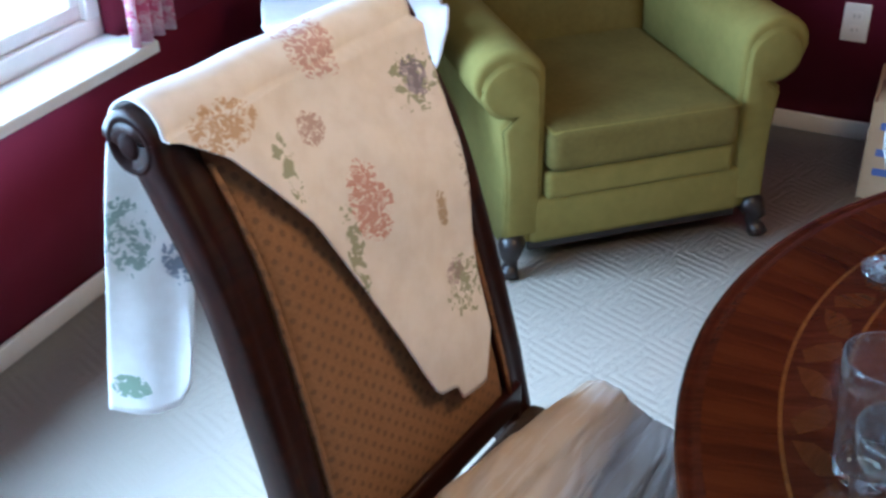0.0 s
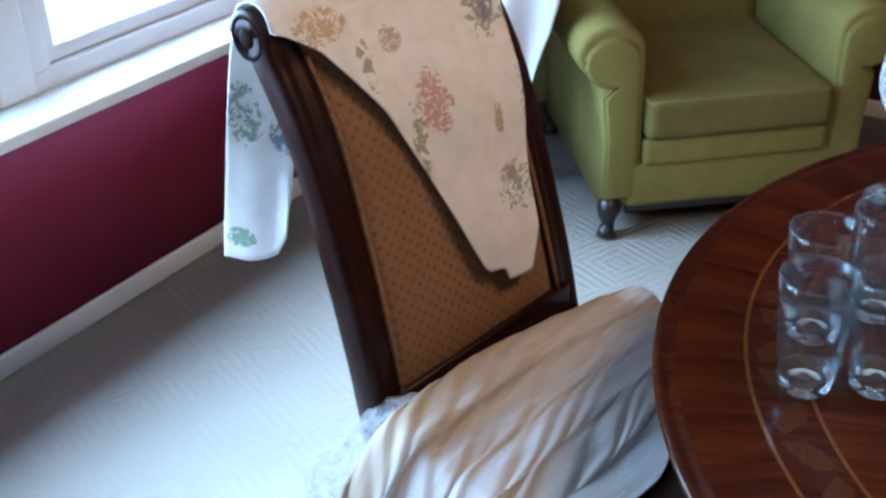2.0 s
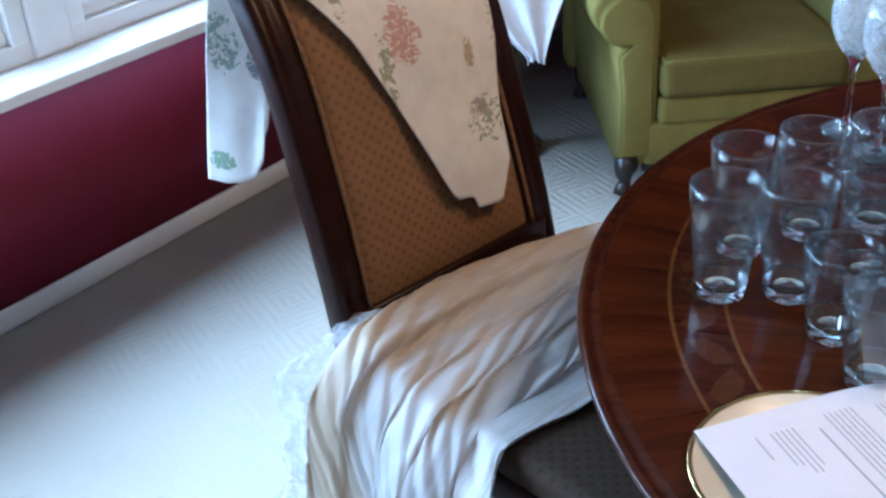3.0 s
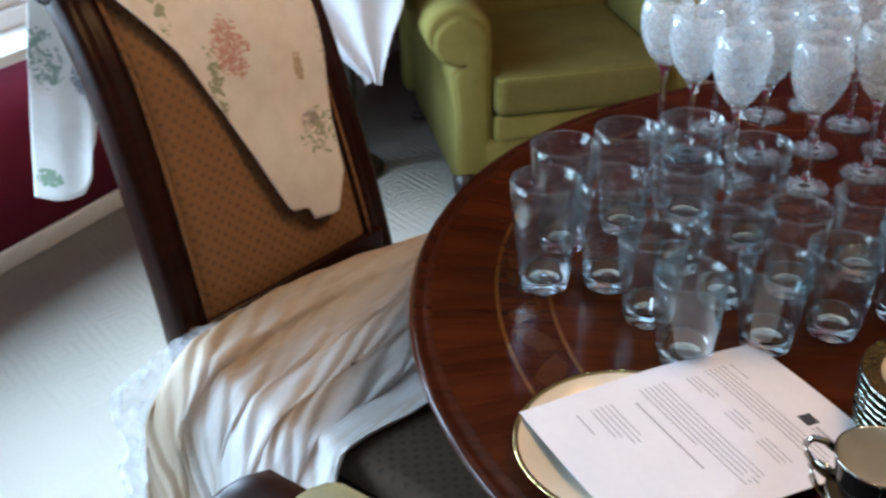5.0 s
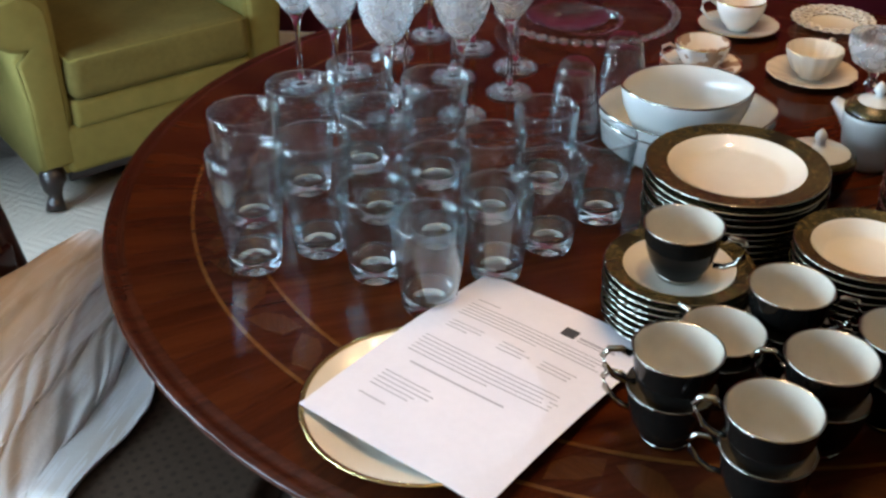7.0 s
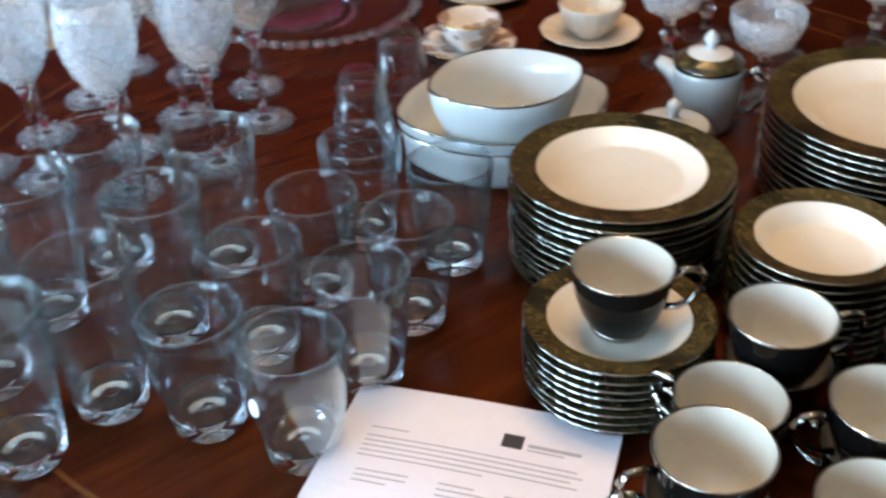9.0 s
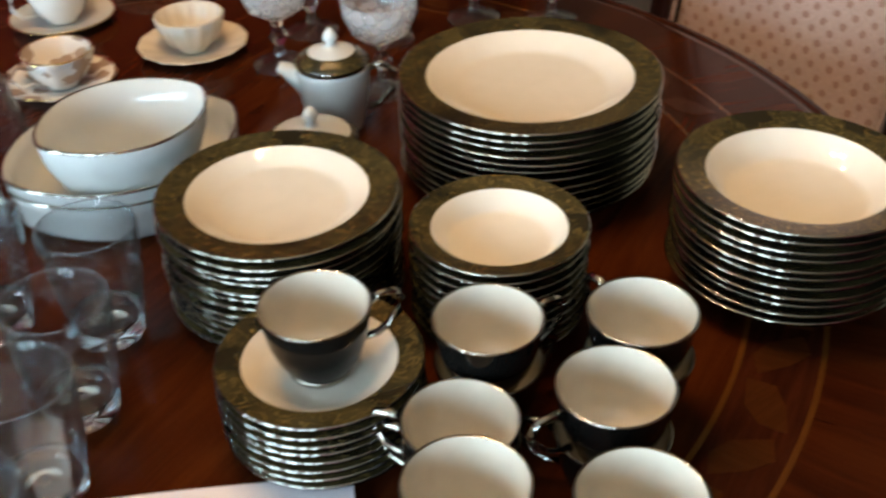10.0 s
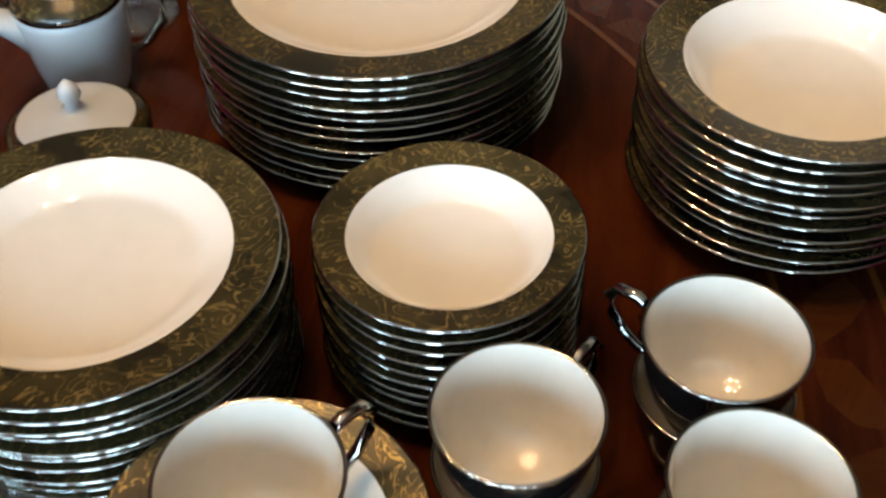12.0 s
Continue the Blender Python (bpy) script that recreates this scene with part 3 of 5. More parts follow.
def armchair():
    th = thing("armchair", pose(0.445, 2.62, 0, 0, 0, 20.2), "moss green upholstered armchair with rolled arms and dark legs", "armchair")
    cx = 0.033
    part("seat_frame", rbox(cx - 0.30, cx + 0.30, 0.02, 0.80, 0.080, 0.215, 0.02, 3), GREEN_FABRIC, th)
    part("seat_rail", rbox(cx - 0.262, cx + 0.262, 0.012, 0.60, 0.205, 0.288, 0.022, 4), GREEN_FABRIC, th)
    cush = rbox(cx - 0.26, cx + 0.26, -0.004, 0.62, 0.286, 0.405, 0.035, 5)
    for v in cush.verts:
        if v.co.z > 0.35:
            v.co.z += 0.020 * (1 - ((v.co.x - cx) / 0.27) ** 2)
    seat = part("seat_cushion", cush, GREEN_SHADED, th, "seat cushion with its shade put in as darker green")
    pip = [(cx + sx * 0.252, 0.004 if k == 0 else 0.6, 0.397) for k, sx in ((1, -1), (0, -1), (0, 1), (1, 1))]
    part("piping", tube(pip, 0.005, 8), GREEN_FABRIC, seat)
    back = rbox(cx - 0.27, cx + 0.27, 0.56, 0.84, 0.36, 0.92, 0.06, 5)
    bmesh.ops.rotate(back, verts=back.verts, cent=(0, 0.6, 0.3), matrix=Matrix.Rotation(radians(-9), 3, "X"))
    part("backrest", back, GREEN_SHADED, th)
    part("back_shell", rbox(cx - 0.40, cx + 0.40, 0.78, 0.90, 0.080, 0.86, 0.04, 4), GREEN_FABRIC, th)
    for s in (-1, 1):
        ol = []
        x0, x1 = 0.262, 0.375                     # inner face and foot of the outer face
        ol += [(x0, 0.080), (x0, 0.52)]
        ccx, ccz, r = x0 + 0.093, 0.535, 0.092
        for k in range(0, 15):
            a = radians(165 - k * 19)
            ol.append((ccx + r * 1.02 * math.cos(a), ccz + r * 0.86 * math.sin(a)))
        ol += [(x1 + 0.008, 0.42), (x1 - 0.006, 0.30), (x1 - 0.004, 0.080)]
        ol = [(cx + s * x, z) for x, z in ol]
        arm = part("arm", prism(ol, 0.03, 0.86, 0.016, 4), GREEN_FABRIC, th)
        inner = [(cx + s * (x0 + 0.075) + (x - cx - s * (x0 + 0.075)) * 0.80, 0.34 + (z - 0.34) * 0.88) for x, z in ol]
        part("arm_front", prism(inner, 0.020, 0.05, 0.010, 3), GREEN_FABRIC, arm)
        part("welt", tube([(x, 0.029, z) for x, z in inner], 0.0035, 8, closed=True), GREEN_FABRIC, arm)
    for sx in (-1, 1):
        for y in (0.055, 0.78):
            prof = [(0, 0.095, 0.034), (0.012 * sx, 0.080, 0.036), (0.020 * sx, 0.06, 0.026), (0.014 * sx, 0.035, 0.018), (0.022 * sx, 0.018, 0.024), (0.026 * sx, 0.001, 0.028)]
            leg = tube([(cx + sx * 0.335 + a, y - abs(a) * 1.7, z) for a, z, r in prof], [r for a, z, r in prof], 12)
            part("leg", leg, DARK_WOOD, th, "dark cabriole leg")
    part("front_apron", rbox(cx - 0.30, cx + 0.30, 0.04, 0.06, 0.052, 0.085, 0.008), DARK_WOOD, th)


armchair()

# ---- round table ----


def table():
    th = thing("round_table", at(TC.x, TC.y), "round inlaid mahogany dining table with a moulded edge", "table")
    R = TR
    part("tabletop", lathe([(0, T - 0.034), (R - 0.05, T - 0.034), (R - 0.03, T - 0.030), (R - 0.030, T - 0.022), (R - 0.014, T - 0.020), (R - 0.004, T - 0.012),
                            (R, T - 0.006), (R - 0.003, T - 0.001), (R - 0.012, T - 0.0005), (R - 0.016, T - 0.003), (R - 0.020, T - 0.0005), (R - 0.03, T - 0.0002), (0.672, T - 0.0002)], 160), MAHOGANY_RIM, th)
    # cross-banded border laid in wedges between edge and inlay
    n = 40
    wedge = bmesh.new()
    a0, a1 = 0.001, 2 * math.pi / n - 0.001
    k = 5
    for r in ((0.655, R - 0.028),):
        lo = [wedge.verts.new((r[0] * math.cos(a0 + (a1 - a0) * i / k), r[0] * math.sin(a0 + (a1 - a0) * i / k), T)) for i in range(k + 1)]
        hi = [wedge.verts.new((r[1] * math.cos(a0 + (a1 - a0) * i / k), r[1] * math.sin(a0 + (a1 - a0) * i / k), T)) for i in range(k + 1)]
        for i in range(k):
            wedge.faces.new((lo[i], hi[i], hi[i + 1], lo[i + 1]))
        ext = bmesh.ops.extrude_face_region(wedge, geom=wedge.faces[:])
        bmesh.ops.translate(wedge, verts=[v for v in ext["geom"] if isinstance(v, bmesh.types.BMVert)], vec=(0, 0, -0.003))
        bmesh.ops.recalc_face_normals(wedge, faces=wedge.faces)
    first = part("veneer_wedge", wedge, MAHOGANY, th, smooth=False)
    for i in range(1, n):
        again("veneer_wedge", first.data, th, pose(0, 0, 0, 0, 0, 360 / n * i))
    part("inlay_ground", lathe([(0.590, T - 0.003), (0.590, T), (0.6525, T), (0.6525, T - 0.003)], 160), MAHOGANY_RIM, th, smooth=False)
    for r in (0.5875, 0.6535):
        part("string_inlay", lathe([(r - 0.0024, T - 0.003), (r - 0.0024, T + 0.0003), (r + 0.0024, T + 0.0003), (r + 0.0024, T - 0.003)], 160), INLAY_LINE, th, smooth=False)
    m = 60
    tri = bmesh.new()
    pts = [(0.604, -0.030), (0.597, -0.008), (0.606, 0.012), (0.634, 0.030), (0.643, 0.008), (0.628, -0.012)]
    top = [tri.verts.new((x, y, T + 0.0004)) for x, y in pts]
    bot = [tri.verts.new((x, y, T - 0.002)) for x, y in pts]
    tri.faces.new(top), tri.faces.new(bot[::-1])
    for i in range(6):
        tri.faces.new((top[i], bot[i], bot[(i + 1) % 6], top[(i + 1) % 6]))
    bmesh.ops.recalc_face_normals(tri, faces=tri.faces)
    first = part("leaf_inlay", tri, INLAY, th, smooth=False)
    for i in range(1, m):
        flip = pose(0.620, 0, 0, 0, 0, 68 if i % 2 else 0) @ Matrix.Translation((-0.620, 0, 0))
        again("leaf_inlay", first.data, th, pose(0, 0, 0, 0, 0, 360 / m * i) @ flip)
    part("centre_field", lathe([(0.5855, T - 0.003), (0.5855, T), (0, T)], 160), MAHOGANY_FIELD, th, smooth=False)
    part("table_apron", lathe([(R - 0.07, T - 0.034), (R - 0.068, T - 0.05), (R - 0.075, T - 0.10), (R - 0.085, T - 0.105), (R - 0.10, T - 0.10), (R - 0.10, T - 0.034)], 120), MAHOGANY_RIM, th)
    part("pedestal", lathe([(0, T - 0.034), (0.20, T - 0.036), (0.19, T - 0.07), (0.09, T - 0.11), (0.07, T - 0.20), (0.11, T - 0.32), (0.12, T - 0.40), (0.08, T - 0.48), (0.13, T - 0.52), (0.14, T - 0.60), (0, T - 0.61)], 40), CHAIR_WOOD, th)
    for a in range(4):
        b = radians(45 + 90 * a)
        pts = [(math.cos(b) * r, math.sin(b) * r, z) for r, z in ((0.06, 0.24), (0.18, 0.22), (0.32, 0.13), (0.44, 0.05), (0.50, 0.032))]
        part("foot", tube(pts, [0.05, 0.048, 0.038, 0.032, 0.030], 12), CHAIR_WOOD, th)


table()

# ---- dining chairs ----


def along(pts, u):
    """The point at u on a line of (u, ...) rows."""
    for a, b in zip(pts, pts[1:]):
        if u <= b[0]:
            k = (u - a[0]) / (b[0] - a[0])
            return [p + (q - p) * k for p, q in zip(a[1:], b[1:])]
    return list(pts[-1][1:])


SCROLL_Y, SCROLL_Z = -0.156, 1.080
BACK_LINE = [(0.40, 0.046), (0.52, 0.028), (0.60, 0.018), (0.71, -0.002), (0.82, -0.025), (0.90, -0.043), (0.95, -0.058), (1.00, -0.081), (1.03, -0.097), (1.06, -0.114), (1.10, -0.128), (1.2, -0.16)]


def back_y(z):
    """How far the back's front face lies behind its foot at height z."""
    return along(BACK_LINE, z)[0]


def dining_chair(m, fabric, label, taper=0.0, roll=0.034):
    th = thing("dining_chair", m, label, "chair", "dining chairs")
    side = lambda s, z: 0.25 + 0.02 * max(0.0, z - 0.5) if s > 0 else 0.245 - 0.008 * taper - 0.10 * taper * max(0.0, z - 0.5)
    # side stiles run up the back and curl over into a scroll
    for s in (-1, 1):
        line, rad = [], []
        for i in range(19):
            z = 0.45 + 0.61 * i / 18
            line.append((s * (side(s, z) - 0.027), back_y(z) - 0.025, z))
        zc, yc = SCROLL_Z, SCROLL_Y
        for k in range(1, 9):
            a = radians(5 + k * 22)
            line.append((s * (side(s, 1.08) - 0.027), yc + 0.024 * math.cos(a), zc + 0.018 * math.sin(a)))
        bm = bmesh.new()
        rings = []
        for i, p in enumerate(line):
            a, b = Vector(line[max(i - 1, 0)]), Vector(line[min(i + 1, len(line) - 1)])
            d = (b - a).normalized()
            nrm = d.cross(Vector((1, 0, 0))).normalized()
            w, t = 0.027, 0.019 if i > 18 else 0.024
            gv = 0.92 if i < 18 else 1.0
            rings.append([bm.verts.new(Vector(p) + Vector((1, 0, 0)) * (w * cx) + nrm * (t * cy)) for cx, cy in
                          ((-1, -0.75), (-0.75, -1), (0.75, -1), (1, -0.75), (1, 0.75), (0.75, 1), (0.3, 1), (0.2, gv), (-0.2, gv), (-0.3, 1), (-0.75, 1), (-1, 0.75))])
        for a, b in zip(rings, rings[1:]):
            for k in range(12):
                bm.faces.new((a[k], a[(k + 1) % 12], b[(k + 1) % 12], b[k]))
        bm.faces.new(rings[0]), bm.faces.new(rings[-1])
        bmesh.ops.recalc_face_normals(bm, faces=bm.faces)
        st = part("stile", bm, CHAIR_WOOD, th, smooth=True)
        ear = lathe([(0, 0.0), (0.031, 0.0), (0.034, 0.004), (0.034, 0.046), (0.031, 0.051), (0.026, 0.051), (0.023, 0.046), (0.017, 0.046), (0.014, 0.051), (0.008, 0.053), (0, 0.053)], 28)
        part("scroll", ear, CARVED_WOOD, st, "carved round scroll", m=Matrix.Translation((s * (side(s, 1.08) - 0.050), yc, zc)) @ pose(0, 0, 0, 0, 90 * s, 0))
        # legs
        part("leg", tube([(s * 0.225, 0.01, 0.47), (s * 0.225, -0.02, 0.25), (s * 0.23, -0.09, 0.0)], [0.026, 0.024, 0.019], 10), CHAIR_WOOD, th)
        part("leg", tube([(s * 0.225, 0.515, 0.43), (s * 0.225, 0.53, 0.25), (s * 0.225, 0.52, 0.0)], [0.028, 0.022, 0.018], 10), CHAIR_WOOD, th)
    yc = SCROLL_Y
    part("top_roll", tube([(-(side(-1, 1.08) - 0.05), yc, SCROLL_Z), (side(1, 1.08) - 0.05, yc, SCROLL_Z)], roll, 24), fabric, th)

    def panel(u, v):
        z = 0.545 + 0.540 * v
        xl, xr = -(side(-1, z) - 0.056), side(1, z) - 0.056
        edge = min(u, 1 - u, 1.0 * v + 0.02) * 12
        bulge = 0.014 * min(1.0, edge) ** 0.5
        y = back_y(z) + bulge - 0.012
        if v > 0.93:
            a = (v - 0.93) / 0.07 * 1.5
            y, z = yc + 0.036 * math.cos(a), SCROLL_Z + 0.037 * math.sin(a)
        return (xl + (xr - xl) * u, y, z)
    pan = part("back_panel", sheet(24, 44, panel, -0.012), fabric, th)
    for s in (-1, 1):
        part("piping", tube([(s * (side(s, z) - 0.056), back_y(z) + 0.002, z) for z in [0.55 + 0.50 * i / 16 for i in range(17)]], 0.004, 6), fabric, pan)
    part("lower_rail", rbox(-0.205, 0.205, back_y(0.53) - 0.040, back_y(0.53) + 0.004, 0.505, 0.555, 0.006), CHAIR_WOOD, th)
    part("seat_frame", rbox(-0.25, 0.25, 0.0, 0.59, 0.39, 0.44, 0.01), CHAIR_WOOD, th)
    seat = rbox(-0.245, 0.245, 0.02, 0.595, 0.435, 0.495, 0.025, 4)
    part("seat", seat, TAN_SEAT_SHADED, th)
    return th


def chair_pose(x, y, fx, fy):
    """A chair whose back foot stands at x, y and that faces (fx, fy)."""
    return pose(x, y, 0, 0, 0, math.degrees(math.atan2(fy, fx)) - 90)


CH1 = chair_pose(0.032, 1.227, 0.863, -0.505)
dining_chair(CH1, TAN_FABRIC, "dark mahogany scroll-back chair with tan rosette upholstery, cloths on it", 1.0)
dining_chair(chair_pose(1.920, 0.504, -0.90, 0.43), PINK_FABRIC, "mahogany scroll-back chair with faded pink rosette upholstery at the table")
dining_chair(chair_pose(0.674, 0.106, 0.47, 0.883), GOLD_FABRIC, "mahogany scroll-back chair with olive gold damask at the table", roll=0.050)

# ---- cloths on the chair ----
# the cloths' own axes: x across the chair's back, y to the rear
DRAPE = pose(0.032, 1.227, 0, 0, 0, 59.7)


def floral_drape():
    zc, yc, top = SCROLL_Z, -SCROLL_Y, 0.041
    hem = [(0.0, -0.252, 1.092), (0.10, -0.235, 1.086), (0.25, -0.195, 1.058), (0.40, -0.130, 0.965), (0.55, -0.080, 0.860), (0.70, -0.024, 0.715), (0.76, -0.005, 0.672), (0.81, 0.028, 0.668), (0.85, 0.036, 0.645), (0.93, 0.090, 0.636), (1.0, 0.122, 0.700)]

    def fn(u, v):
        xt = -0.252 + 0.414 * u
        if v < 0.55:                                    # front flap from its hem up to the roll
            hx, hz = along(hem, u)
            k = v / 0.55
            z = hz + (zc + 0.014 - hz) * k
            x = hx + (xt - hx) * k
            y = -back_y(z) - 0.020 - 0.005 * math.sin(u * 17 + z * 9) - 0.003 * math.sin(z * 31 + u * 5)
            y = min(y, yc - top)
            y -= 0.010 * (1 - k) ** 3 * u
        elif v < 0.75:                                  # over the rolled top
            a = (v - 0.55) / 0.2 * math.pi
            x = xt
            y, z = yc - top * math.cos(a), zc + top * 1.0 * math.sin(a) + 0.014 * (1 - (v - 0.55) / 0.2)
            y += 0.002 * math.sin(u * 20)
        else:                                           # rear flap, its free corner hanging past the near stile
            k = (v - 0.75) / 0.25
            xb, zb, back = along([(0.0, -0.297, 0.740, 0.030), (0.08, -0.284, 0.738, 0.002), (0.16, -0.270, 0.741, -0.022), (0.23, -0.256, 0.748, -0.044), (0.28, -0.246, 0.775, -0.054), (0.33, -0.236, 0.815, -0.048), (0.42, -0.190, 0.868, -0.010), (0.7, 0.02, 0.875, 0.015), (1.0, 0.162, 0.87, 0.0)], u)
            x = xt + (xb - xt) * k ** 0.7
            z = zc + (zb - zc) * k
            y = yc + top + back * k + 0.004 * math.sin(u * 26 + k * 2) * k
        return (x, y, z)
    solo("floral_cloth", sheet(60, 120, fn, 0.003), FLORAL, DRAPE, "white cotton cloth with floral print, draped over the chair back", "cloth")


floral_drape()


def pleated_cloth():
    """A heap of pleated sateen gathered on the seat that falls over its side to the floor."""
    rnd = random.Random(4)
    ph = [rnd.uniform(0, 6.28) for _ in range(12)]
    cuts = [0.0]
    while cuts[-1] < 1.0:
        cuts.append(cuts[-1] + rnd.choice((0.020, 0.030, 0.045, 0.060)))
    cuts[-1] = 1.0
    pleats = [(a, b, rnd.uniform(0.003, 0.009)) for a, b in zip(cuts, cuts[1:])]

    def fn(u, v):
        f0 = along([(0, 0.10), (0.3, 0.06), (0.5, 0.055), (0.7, 0.02), (1, -0.02)], v)[0]
        f1 = along([(0, 0.33), (0.2, 0.36), (0.5, 0.39), (0.7, 0.40), (1, 0.41)], v)[0]
        f = f0 + (f1 - f0) * u
        crest = math.exp(-((u - 0.16) / 0.30) ** 2)
        z0 = 0.500 + 0.042 * crest + 0.010 * math.sin(u * 5 + 1) * min(1, v * 3)
        if v < 0.5:
            x = 0.275 - 0.537 * v / 0.5
            z = z0 + 0.016 * math.sin(v / 0.5 * math.pi) - 0.006 * (1 - v / 0.5) * u
            side, up = 0.0, 1.0
        else:
            k = (v - 0.5) / 0.5
            bend = min(1.0, k * 3.2)
            x = -0.262 - 0.062 * math.sin(bend * math.pi / 2) - 0.03 * k * (0.4 + 0.6 * u)
            z = z0 - 0.50 * k ** 1.25 * (0.985 + 0.03 * u)
            side, up = bend, 1 - bend
        fold = 0.30 + 0.70 * min(1.0, v * 2.6)
        q = min(max((u + 0.75 * (1 - v)) / 1.75 + 0.016 * math.sin(v * 3.1 + ph[0]) + 0.008 * math.sin(v * 7 + u * 6), 0.0), 0.9999)
        for lo, hi, amp in pleats:
            if lo <= q < hi:
                p = (q - lo) / (hi - lo)
                break
        # a knife pleat: a flat that rises slowly, a rolled edge, then a sharp drop
        w = amp * (p / 0.80 if p < 0.80 else (1 - p) / 0.20) ** 1.4 + amp * 0.25 * math.exp(-((p - 0.40) / 0.06) ** 2)
        w += 0.011 * u * noise.noise(Vector((u * 13, v * 11, 4.2))) + 0.008 * noise.noise(Vector((u * 6, v * 4, 1.7))) + 0.004 * noise.noise(Vector((u * 26, v * 16, 0.3))) + 0.012 * math.sin(u * 11 + ph[1] + v) + 0.006
        x -= w * fold * side
        z += w * fold * (0.2 + 0.8 * up)
        f += 0.010 * math.sin(u * 33 + ph[4] + v * 3) * fold
        f += 0.018 * u ** 5 * math.sin(v * 21 + 1.0)
        if x > -0.262:                                  # lies on the seat
            z = max(z, 0.503)
        return (x, -f, max(z, 0.008))
    def veil(u, v):
        x, y, z = fn(0.02, 0.44 + 0.50 * v)
        out = u * (0.050 + 0.016 * math.sin(v * 9) + 0.010 * math.sin(v * 23 + 1))
        return (x - 0.6 * out, y + out + 0.006 * math.sin(u * 9 + v * 13), z + 0.010 * math.sin(v * 17 + u * 4) * u - 0.02 * u)
    th = thing("pleated_cloth", DRAPE, "cream and silver pleated sateen cloth heaped on the chair seat", "cloth")
    part("cloth_body", sheet(260, 80, fn, 0.003), SILK, th)
    part("sheer_edge", sheet(14, 50, veil, 0.001), VEIL, th, "ragged translucent edge")


pleated_cloth()

# ---- tableware ----
TUMBLERS = "drinking glasses on the table"


def tumbler(x, y, tall, first=None, sticker=False, turn=0.0):
    if first is not None:
        return copy_thing(first, at(x, y, T + 0.0006, turn))
    if tall:
        rt, rb, h, wall, base = 0.0435, 0.0305, 0.150, 0.0016, 0.022
    else:
        rt, rb, h, wall, base = 0.0415, 0.0300, 0.114, 0.0017, 0.024
    mid = (0.45, 0.52) if tall else (0.45, 0.60)
    rm = rb + (rt - rb) * mid[1]
    th = thing("tumbler", at(x, y, T + 0.0006, turn), "tall clear highball glass, empty" if tall else "short clear barrel tumbler, empty", "glass", TUMBLERS)
    part("wall", lathe([(rb + (rt - rb) * 0.16, base), (rm, h * mid[0]), (rt - 0.0012, h * 0.8), (rt, h - 0.001), (rt - wall * 0.5, h), (rt - wall, h - 0.001),
                        (rt - wall - 0.0012, h * 0.8), (rm - wall, h * mid[0]), (rb + (rt - rb) * 0.16 - wall, base)], 48), THIN_GLASS, th)
    part("rim", tube([(math.cos(a * math.pi / 24) * (rt - wall / 2), math.sin(a * math.pi / 24) * (rt - wall / 2), h) for a in range(48)], 0.0006, 6, True), GLASS_EDGE, th)
    part("glass_base", lathe([(0, 0.0055), (rb * 0.22, 0.0048), (rb * 0.50, 0.0024), (rb * 0.74, 0.0), (rb * 0.84, 0.0), (rb - 0.0015, 0.0018), (rb, 0.005), (rb + (rt - rb) * 0.12, base * 0.7), (rb + (rt - rb) * 0.16, base),
                              (rb * 1.0, base + 0.0005), (rb * 0.93, base - 0.0045), (rb * 0.72, base - 0.0075), (rb * 0.35, base - 0.0085), (rb * 0.12, base - 0.0075), (0, base - 0.006)], 48), BASE_GLASS, th, "thick clear base")
    if sticker:
        part("sticker", lathe([(0, 0.0002), (0.006, 0.0002), (0.006, 0), (0, 0)], 20), PAPER, th, "small white oval sticker", m=pose(-0.041, -0.006, h * 0.66, 0, -84, 8) @ Matrix.Diagonal((1.3, 1, 1, 1)))
    return th


tall0 = tumbler(0.491, 0.880, True, sticker=False)
for x, y in ((0.571, 0.893), (0.506, 0.988), (0.586, 1.047), (0.672, 1.084), (0.660, 0.948), (0.753, 1.012)):
    tumbler(x, y, True, tall0, turn=random.uniform(0, 360))
short0 = tumbler(0.622, 0.818, False)
for x, y in ((0.711, 0.870), (0.755, 0.776), (0.835, 0.815), (0.922, 0.862), (0.794, 0.905), (0.885, 0.957)):
    tumbler(x, y, False, short0, turn=random.uniform(0, 360))
tumbler(0.662, 0.735, False, sticker=True)["label"] = "short clear barrel tumbler with a small white sticker"


